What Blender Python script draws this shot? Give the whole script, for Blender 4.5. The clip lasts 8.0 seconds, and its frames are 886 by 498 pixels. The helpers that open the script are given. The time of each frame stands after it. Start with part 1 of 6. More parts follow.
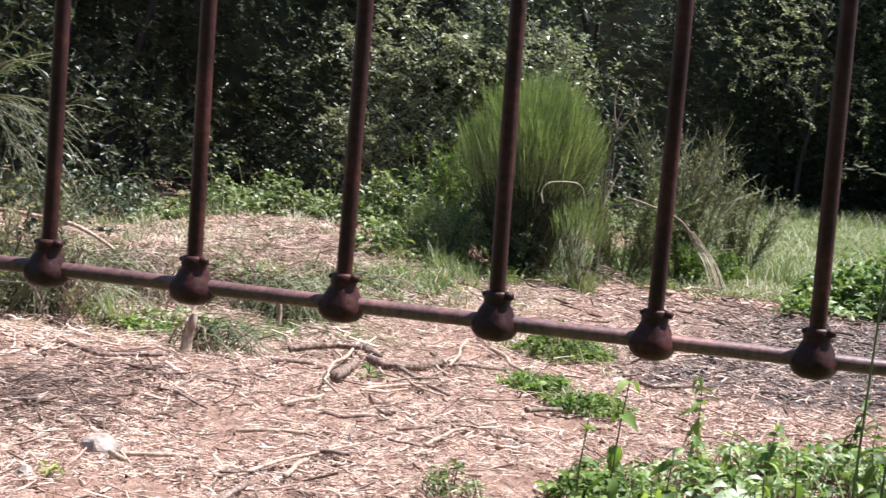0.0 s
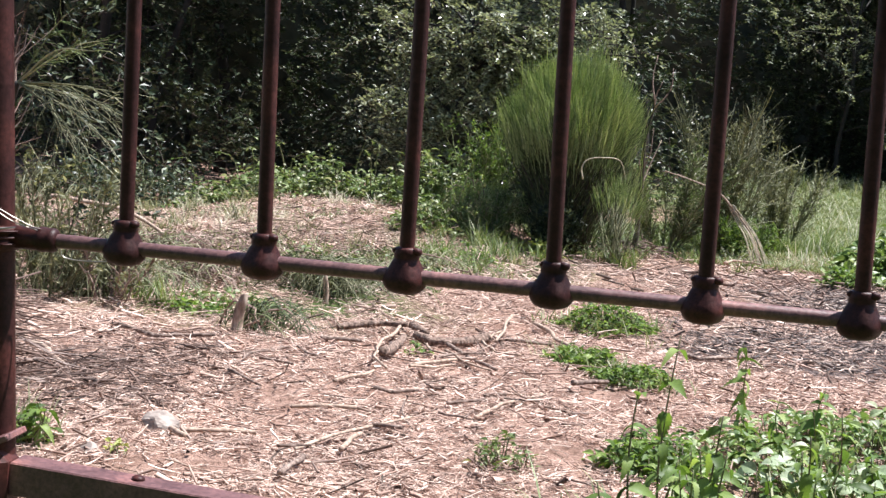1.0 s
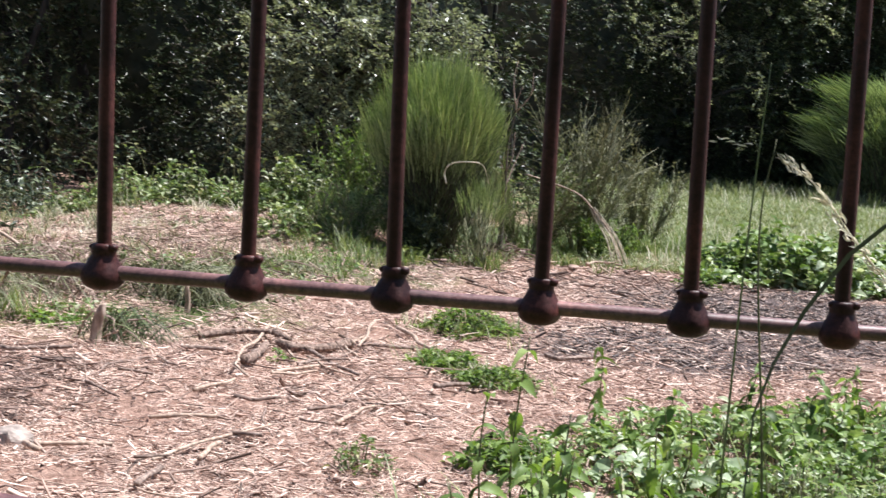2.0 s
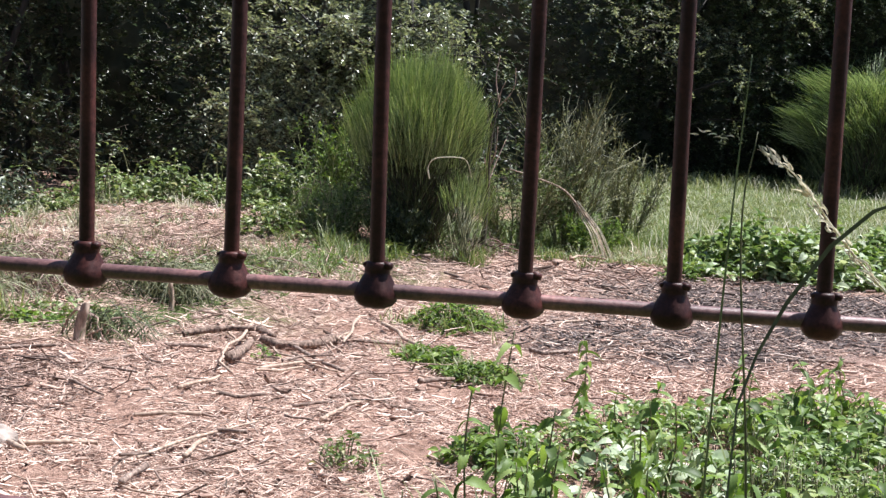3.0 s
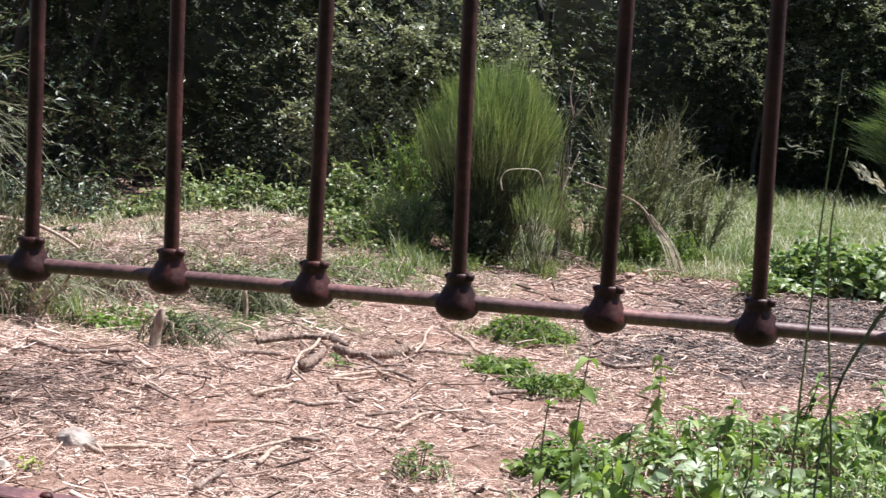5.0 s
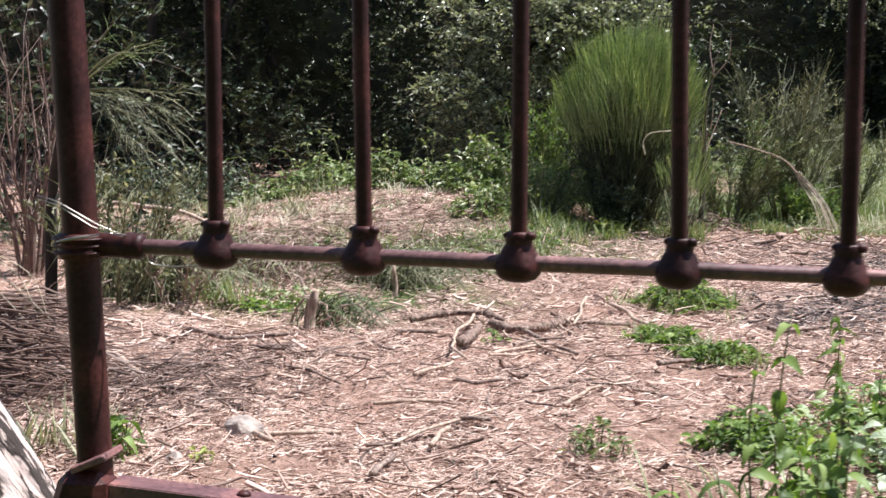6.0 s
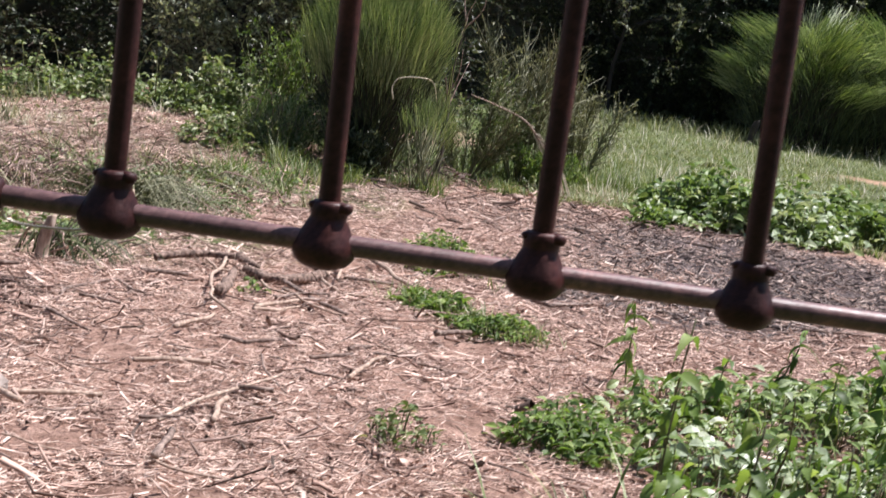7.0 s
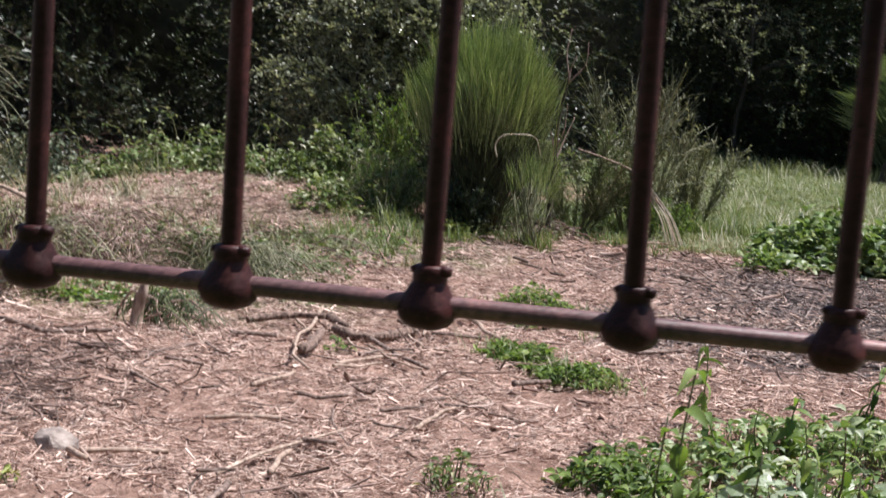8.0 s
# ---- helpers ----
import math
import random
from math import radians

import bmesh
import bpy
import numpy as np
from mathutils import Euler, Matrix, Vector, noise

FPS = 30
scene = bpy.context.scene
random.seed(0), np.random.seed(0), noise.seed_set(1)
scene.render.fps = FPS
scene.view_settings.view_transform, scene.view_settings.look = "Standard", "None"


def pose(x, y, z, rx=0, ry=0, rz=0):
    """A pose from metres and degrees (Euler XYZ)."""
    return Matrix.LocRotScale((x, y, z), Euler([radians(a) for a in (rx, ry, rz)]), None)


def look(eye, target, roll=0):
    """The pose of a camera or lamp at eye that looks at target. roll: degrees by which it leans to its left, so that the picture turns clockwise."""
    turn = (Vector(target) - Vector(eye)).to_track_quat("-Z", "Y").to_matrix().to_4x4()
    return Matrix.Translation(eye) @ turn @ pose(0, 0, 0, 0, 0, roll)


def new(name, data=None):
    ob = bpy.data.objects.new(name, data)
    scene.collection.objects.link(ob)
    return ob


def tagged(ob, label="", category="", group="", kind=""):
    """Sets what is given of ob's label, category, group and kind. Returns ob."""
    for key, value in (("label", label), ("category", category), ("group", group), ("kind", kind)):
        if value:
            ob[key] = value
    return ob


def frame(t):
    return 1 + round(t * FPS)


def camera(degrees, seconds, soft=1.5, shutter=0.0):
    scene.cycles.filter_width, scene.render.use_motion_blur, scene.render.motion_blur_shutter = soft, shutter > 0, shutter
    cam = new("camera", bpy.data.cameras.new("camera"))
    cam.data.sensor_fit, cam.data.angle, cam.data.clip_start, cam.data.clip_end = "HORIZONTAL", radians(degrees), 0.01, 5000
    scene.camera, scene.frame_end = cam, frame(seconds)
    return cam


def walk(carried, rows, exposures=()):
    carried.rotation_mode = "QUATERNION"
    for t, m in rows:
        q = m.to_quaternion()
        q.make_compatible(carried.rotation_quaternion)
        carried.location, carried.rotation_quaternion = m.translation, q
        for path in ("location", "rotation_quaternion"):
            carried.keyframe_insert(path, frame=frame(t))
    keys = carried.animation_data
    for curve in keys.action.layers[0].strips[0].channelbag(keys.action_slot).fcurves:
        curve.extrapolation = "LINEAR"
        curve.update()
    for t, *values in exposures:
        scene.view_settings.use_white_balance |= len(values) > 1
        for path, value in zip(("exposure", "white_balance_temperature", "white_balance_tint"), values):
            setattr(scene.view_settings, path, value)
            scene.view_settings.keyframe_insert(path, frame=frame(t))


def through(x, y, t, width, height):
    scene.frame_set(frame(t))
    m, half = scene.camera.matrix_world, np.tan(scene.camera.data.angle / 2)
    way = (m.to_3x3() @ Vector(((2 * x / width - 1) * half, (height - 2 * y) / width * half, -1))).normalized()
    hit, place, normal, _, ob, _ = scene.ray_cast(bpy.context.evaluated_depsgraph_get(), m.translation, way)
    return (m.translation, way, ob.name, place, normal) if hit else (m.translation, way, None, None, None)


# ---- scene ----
cam = camera(34.86, 8.0, soft=1.4, shutter=0.3)

PATH = [
    (0, (0.094, -1.157, 0.621), (-0.151, 0.820, 0.439), 5.77),
    (0.3, (0.097, -1.175, 0.619), (-0.199, 0.795, 0.442), 5.47),
    (0.5, (0.094, -1.190, 0.620), (-0.214, 0.778, 0.430), 4.77),
    (0.7, (0.088, -1.202, 0.617), (-0.223, 0.763, 0.418), 4.70),
    (1, (0.084, -1.216, 0.620), (-0.211, 0.751, 0.404), 4.56),
    (1.2, (0.090, -1.225, 0.618), (-0.189, 0.744, 0.407), 4.54),
    (1.5, (0.107, -1.221, 0.624), (-0.126, 0.756, 0.434), 4.00),
    (1.7, (0.113, -1.227, 0.620), (-0.074, 0.756, 0.440), 3.85),
    (2, (0.112, -1.229, 0.624), (-0.002, 0.758, 0.429), 4.12),
    (2.2, (0.111, -1.229, 0.625), (0.024, 0.759, 0.427), 4.14),
    (3.3, (0.113, -1.231, 0.623), (0.020, 0.757, 0.423), 3.63),
    (3.5, (0.112, -1.232, 0.625), (0.011, 0.756, 0.425), 3.90),
    (4, (0.116, -1.235, 0.626), (0.000, 0.752, 0.431), 4.11),
    (4.2, (0.115, -1.232, 0.625), (-0.011, 0.755, 0.433), 4.37),
    (5.3, (0.090, -1.225, 0.621), (-0.145, 0.752, 0.427), 4.45),
    (5.5, (0.080, -1.217, 0.619), (-0.190, 0.754, 0.416), 4.42),
    (5.7, (0.068, -1.200, 0.620), (-0.241, 0.765, 0.404), 2.85),
    (5.8, (0.057, -1.189, 0.615), (-0.274, 0.771, 0.397), 1.86),
    (6, (0.021, -1.138, 0.607), (-0.346, 0.813, 0.369), 1.00),
    (6.1, (-0.003, -1.101, 0.598), (-0.372, 0.849, 0.351), 1.68),
    (6.2, (-0.032, -1.059, 0.591), (-0.368, 0.895, 0.333), 3.15),
    (6.3, (-0.065, -1.022, 0.595), (-0.336, 0.941, 0.325), 4.54),
    (6.5, (-0.134, -0.953, 0.604), (-0.262, 1.025, 0.336), 6.14),
    (6.7, (-0.186, -0.904, 0.602), (-0.177, 1.078, 0.338), 6.74),
    (6.8, (-0.200, -0.880, 0.601), (-0.153, 1.100, 0.327), 7.81),
    (7, (-0.226, -0.846, 0.593), (-0.139, 1.130, 0.296), 8.60),
    (7.2, (-0.248, -0.820, 0.585), (-0.173, 1.150, 0.250), 8.91),
    (7.5, (-0.221, -0.817, 0.585), (-0.242, 1.155, 0.257), 8.53),
    (7.7, (-0.166, -0.834, 0.594), (-0.227, 1.142, 0.290), 7.09),
    (8, (-0.066, -0.892, 0.603), (-0.194, 1.090, 0.365), 5.33),
]
walk(cam, [(t, look(e, g, r)) for t, e, g, r in PATH], exposures=[(0, 1.28, 6150, 8.4), (0.8, 1.19, 6150, 8.7), (6, 1.10, 6150, 9.7), (6.6, 0.97, 6250, 13), (7.5, 0.75, 6300, 14.2), (8, 0.68, 6250, 12.4)])

# ---- world and sun ----
SUN = Vector((0.62, 0.30, 1.42)).normalized()
world = bpy.data.worlds.new("sky")
scene.world = world
world.use_nodes = True
wn = world.node_tree.nodes
sky = wn.new("ShaderNodeTexSky")
sky.sky_type, sky.sun_disc = "NISHITA", False
sky.sun_elevation = math.asin(SUN.z)
sky.sun_rotation = math.atan2(SUN.x, SUN.y)
wn["Background"].inputs["Strength"].default_value = 0.064
world.node_tree.links.new(sky.outputs["Color"], wn["Background"].inputs["Color"])
sun_data = bpy.data.lights.new("sun", "SUN")
sun_data.energy, sun_data.angle, sun_data.color = 5.0, radians(0.53), (1.0, 0.96, 0.925)
sun = new("sun", sun_data)
sun.matrix_world = look(SUN * 30, (0, 0, 0))


# ---- materials ----
def material(name, rough=0.8, metal=0.0, spec=0.5):
    m = bpy.data.materials.new(name)
    m.use_nodes = True
    b = m.node_tree.nodes["Principled BSDF"]
    b.inputs["Roughness"].default_value = rough
    b.inputs["Metallic"].default_value = metal
    b.inputs["Specular IOR Level"].default_value = spec
    return m, m.node_tree.nodes, m.node_tree.links, b


def ramp(nodes, stops):
    r = nodes.new("ShaderNodeValToRGB")
    while len(r.color_ramp.elements) < len(stops):
        r.color_ramp.elements.new(0.5)
    for e, (p, c) in zip(r.color_ramp.elements, stops):
        e.position, e.color = p, (*c, 1)
    return r


def noise_tex(nodes, links, scale, detail=5.0, rough=0.6, coord="Object"):
    n = nodes.new("ShaderNodeTexNoise")
    n.inputs["Scale"].default_value = scale
    n.inputs["Detail"].default_value = detail
    n.inputs["Roughness"].default_value = rough
    if coord == "Position":
        g = nodes.new("ShaderNodeNewGeometry")
        links.new(g.outputs["Position"], n.inputs["Vector"])
    else:
        c = nodes.new("ShaderNodeTexCoord")
        links.new(c.outputs[coord], n.inputs["Vector"])
    return n


def blend(nodes, links, fac, a, b, mode="MIX"):
    m = nodes.new("ShaderNodeMix")
    m.data_type, m.blend_type = "RGBA", mode
    for key, v in ((0, fac), (6, a), (7, b)):
        if isinstance(v, bpy.types.NodeSocket):
            links.new(v, m.inputs[key])
        elif key == 0:
            m.inputs[0].default_value = v
        else:
            m.inputs[key].default_value = (*v, 1)
    return m.outputs[2]


def bump(nodes, links, bsdf, height, strength, dist):
    b = nodes.new("ShaderNodeBump")
    b.inputs["Strength"].default_value = strength
    b.inputs["Distance"].default_value = dist
    links.new(height, b.inputs["Height"])
    links.new(b.outputs["Normal"], bsdf.inputs["Normal"])


def leaf_material(name, stops, rough=0.45, through=0.35, glow=(1.0, 1.0, 0.6), spec=0.5, scale=60):
    """A leaf: colour varied leaf by leaf and over the blade, light passing through it."""
    m, n, l, b = material(name, rough, 0, spec)
    g = n.new("ShaderNodeNewGeometry")
    r = ramp(n, stops)
    o = n.new("ShaderNodeObjectInfo")
    mixed = n.new("ShaderNodeMath")
    mixed.operation = "ADD"
    l.new(g.outputs["Random Per Island"], mixed.inputs[0])
    l.new(o.outputs["Random"], mixed.inputs[1])
    turned = n.new("ShaderNodeMath")
    turned.operation = "FRACT"
    l.new(mixed.outputs[0], turned.inputs[0])
    l.new(turned.outputs[0], r.inputs["Fac"])
    t = noise_tex(n, l, scale, 3)
    v = ramp(n, [(0.3, (0.62, 0.62, 0.62)), (0.75, (1.2, 1.2, 1.2))])
    l.new(t.outputs["Fac"], v.inputs["Fac"])
    col = blend(n, l, 1.0, r.outputs["Color"], v.outputs["Color"], "MULTIPLY")
    l.new(col, b.inputs["Base Color"])
    tr = n.new("ShaderNodeBsdfTranslucent")
    l.new(blend(n, l, 1.0, col, glow, "MULTIPLY"), tr.inputs["Color"])
    mx = n.new("ShaderNodeMixShader")
    mx.inputs[0].default_value = through
    l.new(b.outputs[0], mx.inputs[1])
    l.new(tr.outputs[0], mx.inputs[2])
    l.new(mx.outputs[0], n["Material Output"].inputs["Surface"])
    return m


def bark_material(name, stops, scale=(30, 30, 8), rough=0.85, strength=0.6, dist=0.004, island=False, patch=0.0):
    m, n, l, b = material(name, rough)
    c = n.new("ShaderNodeTexCoord")
    mp = n.new("ShaderNodeMapping")
    mp.inputs["Scale"].default_value = scale
    l.new(c.outputs["Object"], mp.inputs["Vector"])
    t = n.new("ShaderNodeTexNoise")
    t.inputs["Scale"].default_value, t.inputs["Detail"].default_value = 1.0, 6
    l.new(mp.outputs[0], t.inputs["Vector"])
    r = ramp(n, stops)
    if island:
        g = n.new("ShaderNodeNewGeometry")
        a = n.new("ShaderNodeMath")
        a.operation = "MULTIPLY_ADD"
        a.inputs[1].default_value = 0.35
        l.new(t.outputs["Fac"], a.inputs[0])
        s = n.new("ShaderNodeMath")
        s.operation = "MULTIPLY_ADD"
        s.inputs[1].default_value, s.inputs[2].default_value = 0.9, -0.12
        l.new(g.outputs["Random Per Island"], s.inputs[0])
        l.new(s.outputs[0], a.inputs[2])
        l.new(a.outputs[0], r.inputs["Fac"])
    else:
        l.new(t.outputs["Fac"], r.inputs["Fac"])
    col = r.outputs["Color"]
    if patch:
        # Shadows between litter clumps, put into the colour as noise patches.
        clump_shade = noise_tex(n, l, patch, 4, 0.65, "Position")
        tone = ramp(n, [(0.36, (0.56, 0.50, 0.48)), (0.5, (1.06, 1.04, 1.03)), (0.64, (1.2, 1.2, 1.2))])
        l.new(clump_shade.outputs["Fac"], tone.inputs["Fac"])
        col = blend(n, l, 1.0, col, tone.outputs["Color"], "MULTIPLY")
    l.new(col, b.inputs["Base Color"])
    bump(n, l, b, t.outputs["Fac"], strength, dist)
    return m


def iron_material(name, shine, tint):
    m, n, l, b = material(name, 0.45, 0.0, shine)
    big = noise_tex(n, l, 14, 4, 0.6, "Position")
    fine = noise_tex(n, l, 220, 6, 0.7, "Position")
    r = ramp(n, [(p, tuple(u * k for u, k in zip(c, tint))) for p, c in ((0.3, (0.040, 0.017, 0.017)), (0.52, (0.075, 0.032, 0.031)), (0.74, (0.17, 0.066, 0.056)))])
    l.new(big.outputs["Fac"], r.inputs["Fac"])
    f = ramp(n, [(0.35, (0.55, 0.5, 0.5)), (0.7, (1.35, 1.25, 1.2))])
    l.new(fine.outputs["Fac"], f.inputs["Fac"])
    l.new(blend(n, l, 1.0, r.outputs["Color"], f.outputs["Color"], "MULTIPLY"), b.inputs["Base Color"])
    q = ramp(n, [(0.3, (0.34, 0.34, 0.34)), (0.7, (0.55, 0.55, 0.55))])
    l.new(fine.outputs["Fac"], q.inputs["Fac"])
    l.new(q.outputs["Color"], b.inputs["Roughness"])
    bump(n, l, b, fine.outputs["Fac"], 0.35, 0.0012)
    return m


def ground_material():
    m, n, l, b = material("dry_mulch_ground", 0.95, 0, 0.15)
    g = n.new("ShaderNodeNewGeometry")
    sep = n.new("ShaderNodeSeparateXYZ")
    l.new(g.outputs["Position"], sep.inputs[0])

    def math_node(op, a, c):
        k = n.new("ShaderNodeMath")
        k.operation = op
        for i, v in enumerate((a, c)):
            if isinstance(v, bpy.types.NodeSocket):
                l.new(v, k.inputs[i])
            else:
                k.inputs[i].default_value = v
        return k.outputs[0]

    coarse = noise_tex(n, l, 2.3, 5, 0.6, "Position")
    mid = noise_tex(n, l, 16, 6, 0.7, "Position")
    fine = noise_tex(n, l, 130, 5, 0.75, "Position")
    soil = ramp(n, [(0.32, (0.20, 0.126, 0.098)), (0.5, (0.37, 0.247, 0.198)), (0.68, (0.54, 0.385, 0.32))])
    l.new(mid.outputs["Fac"], soil.inputs["Fac"])
    var = ramp(n, [(0.34, (0.58, 0.54, 0.52)), (0.5, (0.98, 0.96, 0.95)), (0.64, (1.3, 1.28, 1.27))])
    l.new(fine.outputs["Fac"], var.inputs["Fac"])
    col = blend(n, l, 1.0, soil.outputs["Color"], var.outputs["Color"], "MULTIPLY")
    stain = noise_tex(n, l, 5.5, 6, 0.7, "Position")
    tone = ramp(n, [(0.34, (0.66, 0.59, 0.56)), (0.5, (1.0, 0.97, 0.95)), (0.66, (1.22, 1.2, 1.19))])
    l.new(stain.outputs["Fac"], tone.inputs["Fac"])
    col = blend(n, l, 1.0, col, tone.outputs["Color"], "MULTIPLY")

    def oval(cx, cy, rx, ry, soft, wob):
        """1 inside an oval with a ragged edge, 0 outside."""
        u = math_node("DIVIDE", math_node("SUBTRACT", sep.outputs[0], cx), rx)
        v = math_node("DIVIDE", math_node("SUBTRACT", sep.outputs[1], cy), ry)
        d = math_node("SQRT", math_node("ADD", math_node("MULTIPLY", u, u), math_node("MULTIPLY", v, v)), 0)
        w = math_node("MULTIPLY", math_node("SUBTRACT", coarse.outputs["Fac"], 0.5), wob)
        d = math_node("ADD", d, w)
        k = n.new("ShaderNodeMapRange")
        k.inputs["From Min"].default_value, k.inputs["From Max"].default_value = 1 - soft, 1 + soft
        k.inputs["To Min"].default_value, k.inputs["To Max"].default_value = 1, 0
        l.new(d, k.inputs["Value"])
        return k.outputs[0]

    ash = ramp(n, [(0.35, (0.045, 0.035, 0.034)), (0.65, (0.19, 0.145, 0.137))])
    l.new(fine.outputs["Fac"], ash.inputs["Fac"])
    col = blend(n, l, oval(0.62, 3.3, 0.5, 0.5, 0.4, 1.3), col, ash.outputs["Color"])
    col = blend(n, l, oval(1.3, 4.4, 0.95, 1.0, 0.35, 1.5), col, ash.outputs["Color"])
    turf = ramp(n, [(0.35, (0.05, 0.075, 0.022)), (0.65, (0.13, 0.16, 0.055))])
    l.new(mid.outputs["Fac"], turf.inputs["Fac"])
    col = blend(n, l, oval(4.4, 11.0, 4.6, 6.0, 0.08, 0.4), col, turf.outputs["Color"])
    col = blend(n, l, oval(-0.75, 5.0, 0.55, 0.75, 0.3, 0.8), col, turf.outputs["Color"])
    col = blend(n, l, oval(-1.2, 3.25, 0.6, 0.6, 0.3, 1.0), col, turf.outputs["Color"])
    col = blend(n, l, oval(0.1, 7.35, 1.5, 0.95, 0.2, 0.7), col, turf.outputs["Color"])
    dry = ramp(n, [(0.35, (0.12, 0.085, 0.055)), (0.65, (0.32, 0.24, 0.18))])
    l.new(mid.outputs["Fac"], dry.inputs["Fac"])
    col = blend(n, l, oval(-1.8, 5.6, 1.0, 1.0, 0.4, 1.2), col, dry.outputs["Color"])
    # Dark turf added on the unseen near ground, to cut light bounced onto the bars.
    near = n.new("ShaderNodeMapRange")
    near.inputs["From Min"].default_value, near.inputs["From Max"].default_value = 0.05, 0.4
    near.inputs["To Min"].default_value, near.inputs["To Max"].default_value = 1, 0
    l.new(math_node("ADD", sep.outputs[1], math_node("MULTIPLY", math_node("SUBTRACT", coarse.outputs["Fac"], 0.5), 0.6)), near.inputs["Value"])
    col = blend(n, l, near.outputs[0], col, turf.outputs["Color"])
    earth = ramp(n, [(0.3, (0.34, 0.2, 0.13)), (0.7, (0.52, 0.34, 0.24))])
    l.new(mid.outputs["Fac"], earth.inputs["Fac"])
    col = blend(n, l, oval(4.5, 9.7, 1.4, 0.35, 0.25, 0.5), col, earth.outputs["Color"])
    # Shade at the far thicket's foot, painted into the ground colour.
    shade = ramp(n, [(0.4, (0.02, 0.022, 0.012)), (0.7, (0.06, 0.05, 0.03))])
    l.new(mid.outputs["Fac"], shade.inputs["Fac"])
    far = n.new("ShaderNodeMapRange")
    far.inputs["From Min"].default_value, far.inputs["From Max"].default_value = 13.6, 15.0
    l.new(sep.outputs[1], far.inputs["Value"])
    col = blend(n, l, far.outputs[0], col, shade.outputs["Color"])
    l.new(col, b.inputs["Base Color"])
    h = math_node("ADD", mid.outputs["Fac"], math_node("MULTIPLY", fine.outputs["Fac"], 0.6))
    bump(n, l, b, h, 0.9, 0.02)
    return m


IRON = iron_material("rusted_iron", 0.2, (0.66, 0.56, 0.545))
# Paler copy of the iron: some wear, and sunlit tops put into the colour.
WORN_LIT_IRON = iron_material("worn_lit_iron", 0.5, (2.25, 2.8, 2.85))
GROUND = ground_material()
LITTER = bark_material("dry_litter", [(0.0, (0.12, 0.072, 0.056)), (0.2, (0.35, 0.232, 0.185)), (0.6, (0.64, 0.46, 0.378)), (1.0, (0.88, 0.725, 0.63))], (60, 60, 60), 0.9, 0.3, 0.001, True, 22)
CHAR = bark_material("charred_litter", [(0.0, (0.035, 0.028, 0.027)), (0.45, (0.12, 0.092, 0.086)), (0.75, (0.32, 0.25, 0.22)), (1.0, (0.64, 0.52, 0.45))], (60, 60, 60), 0.9, 0.3, 0.001, True)
BARK = bark_material("grey_bark", [(0.3, (0.07, 0.046, 0.037)), (0.5, (0.19, 0.132, 0.107)), (0.7, (0.36, 0.275, 0.228))], (75, 75, 75), 0.95, 1.0, 0.008)
PEELED = bark_material("peeled_wood", [(0.3, (0.17, 0.115, 0.085)), (0.52, (0.38, 0.275, 0.21)), (0.75, (0.58, 0.455, 0.365))], (90, 90, 20), 0.8, 0.4, 0.002)
# Darker copy of the dark bark: the thicket's shade put into the colour.
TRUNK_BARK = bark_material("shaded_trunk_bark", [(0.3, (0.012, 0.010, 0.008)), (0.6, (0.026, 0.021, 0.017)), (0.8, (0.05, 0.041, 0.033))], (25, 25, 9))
LOG_BARK = bark_material("flaking_log_bark", [(0.3, (0.045, 0.029, 0.023)), (0.46, (0.16, 0.107, 0.083)), (0.6, (0.26, 0.178, 0.14)), (0.75, (0.46, 0.345, 0.28))], (95, 95, 95), 0.95, 1.0, 0.008)
DARK_BARK = bark_material("dark_bark", [(0.3, (0.025, 0.018, 0.013)), (0.6, (0.08, 0.058, 0.042)), (0.8, (0.15, 0.115, 0.085))], (25, 25, 9))
PALE_BARK = bark_material("weathered_bark", [(0.30, (0.50, 0.42, 0.38)), (0.425, (0.36, 0.28, 0.25)), (0.45, (0.03, 0.021, 0.018)), (0.52, (0.035, 0.025, 0.02)), (0.55, (0.40, 0.32, 0.285)), (0.75, (0.58, 0.50, 0.46))], (42, 42, 9), 0.95, 1.0, 0.02)
STAKE_WOOD = bark_material("weathered_stake", [(0.3, (0.14, 0.095, 0.072)), (0.5, (0.38, 0.28, 0.215)), (0.7, (0.66, 0.54, 0.44))], (60, 60, 18), 0.9, 0.6, 0.004)
STONE = bark_material("pale_stone", [(0.3, (0.20, 0.16, 0.138)), (0.55, (0.38, 0.315, 0.275)), (0.8, (0.52, 0.45, 0.40))], (40, 40, 40), 0.9, 0.5, 0.003)
DRY_TWIG = bark_material("dry_twigs", [(0.0, (0.06, 0.042, 0.032)), (0.4, (0.20, 0.132, 0.105)), (0.75, (0.39, 0.277, 0.228)), (1.0, (0.60, 0.47, 0.40))], (40, 40, 40), 0.9, 0.2, 0.001, True)
# The palest leaves stand for sun specks scattered over the dark hedge.
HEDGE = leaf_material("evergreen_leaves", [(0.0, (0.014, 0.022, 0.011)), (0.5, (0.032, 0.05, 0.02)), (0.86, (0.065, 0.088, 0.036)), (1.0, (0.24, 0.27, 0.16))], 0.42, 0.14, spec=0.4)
# Paler copy of the evergreen leaves, with sunlight put into the colour.
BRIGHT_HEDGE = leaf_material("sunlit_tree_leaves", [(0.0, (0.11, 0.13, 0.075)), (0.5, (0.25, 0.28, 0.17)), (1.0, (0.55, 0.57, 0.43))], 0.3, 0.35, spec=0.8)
BROOM = leaf_material("broom_stems", [(0.0, (0.17, 0.25, 0.105)), (0.5, (0.43, 0.53, 0.25)), (1.0, (0.76, 0.81, 0.52))], 0.45, 0.5)
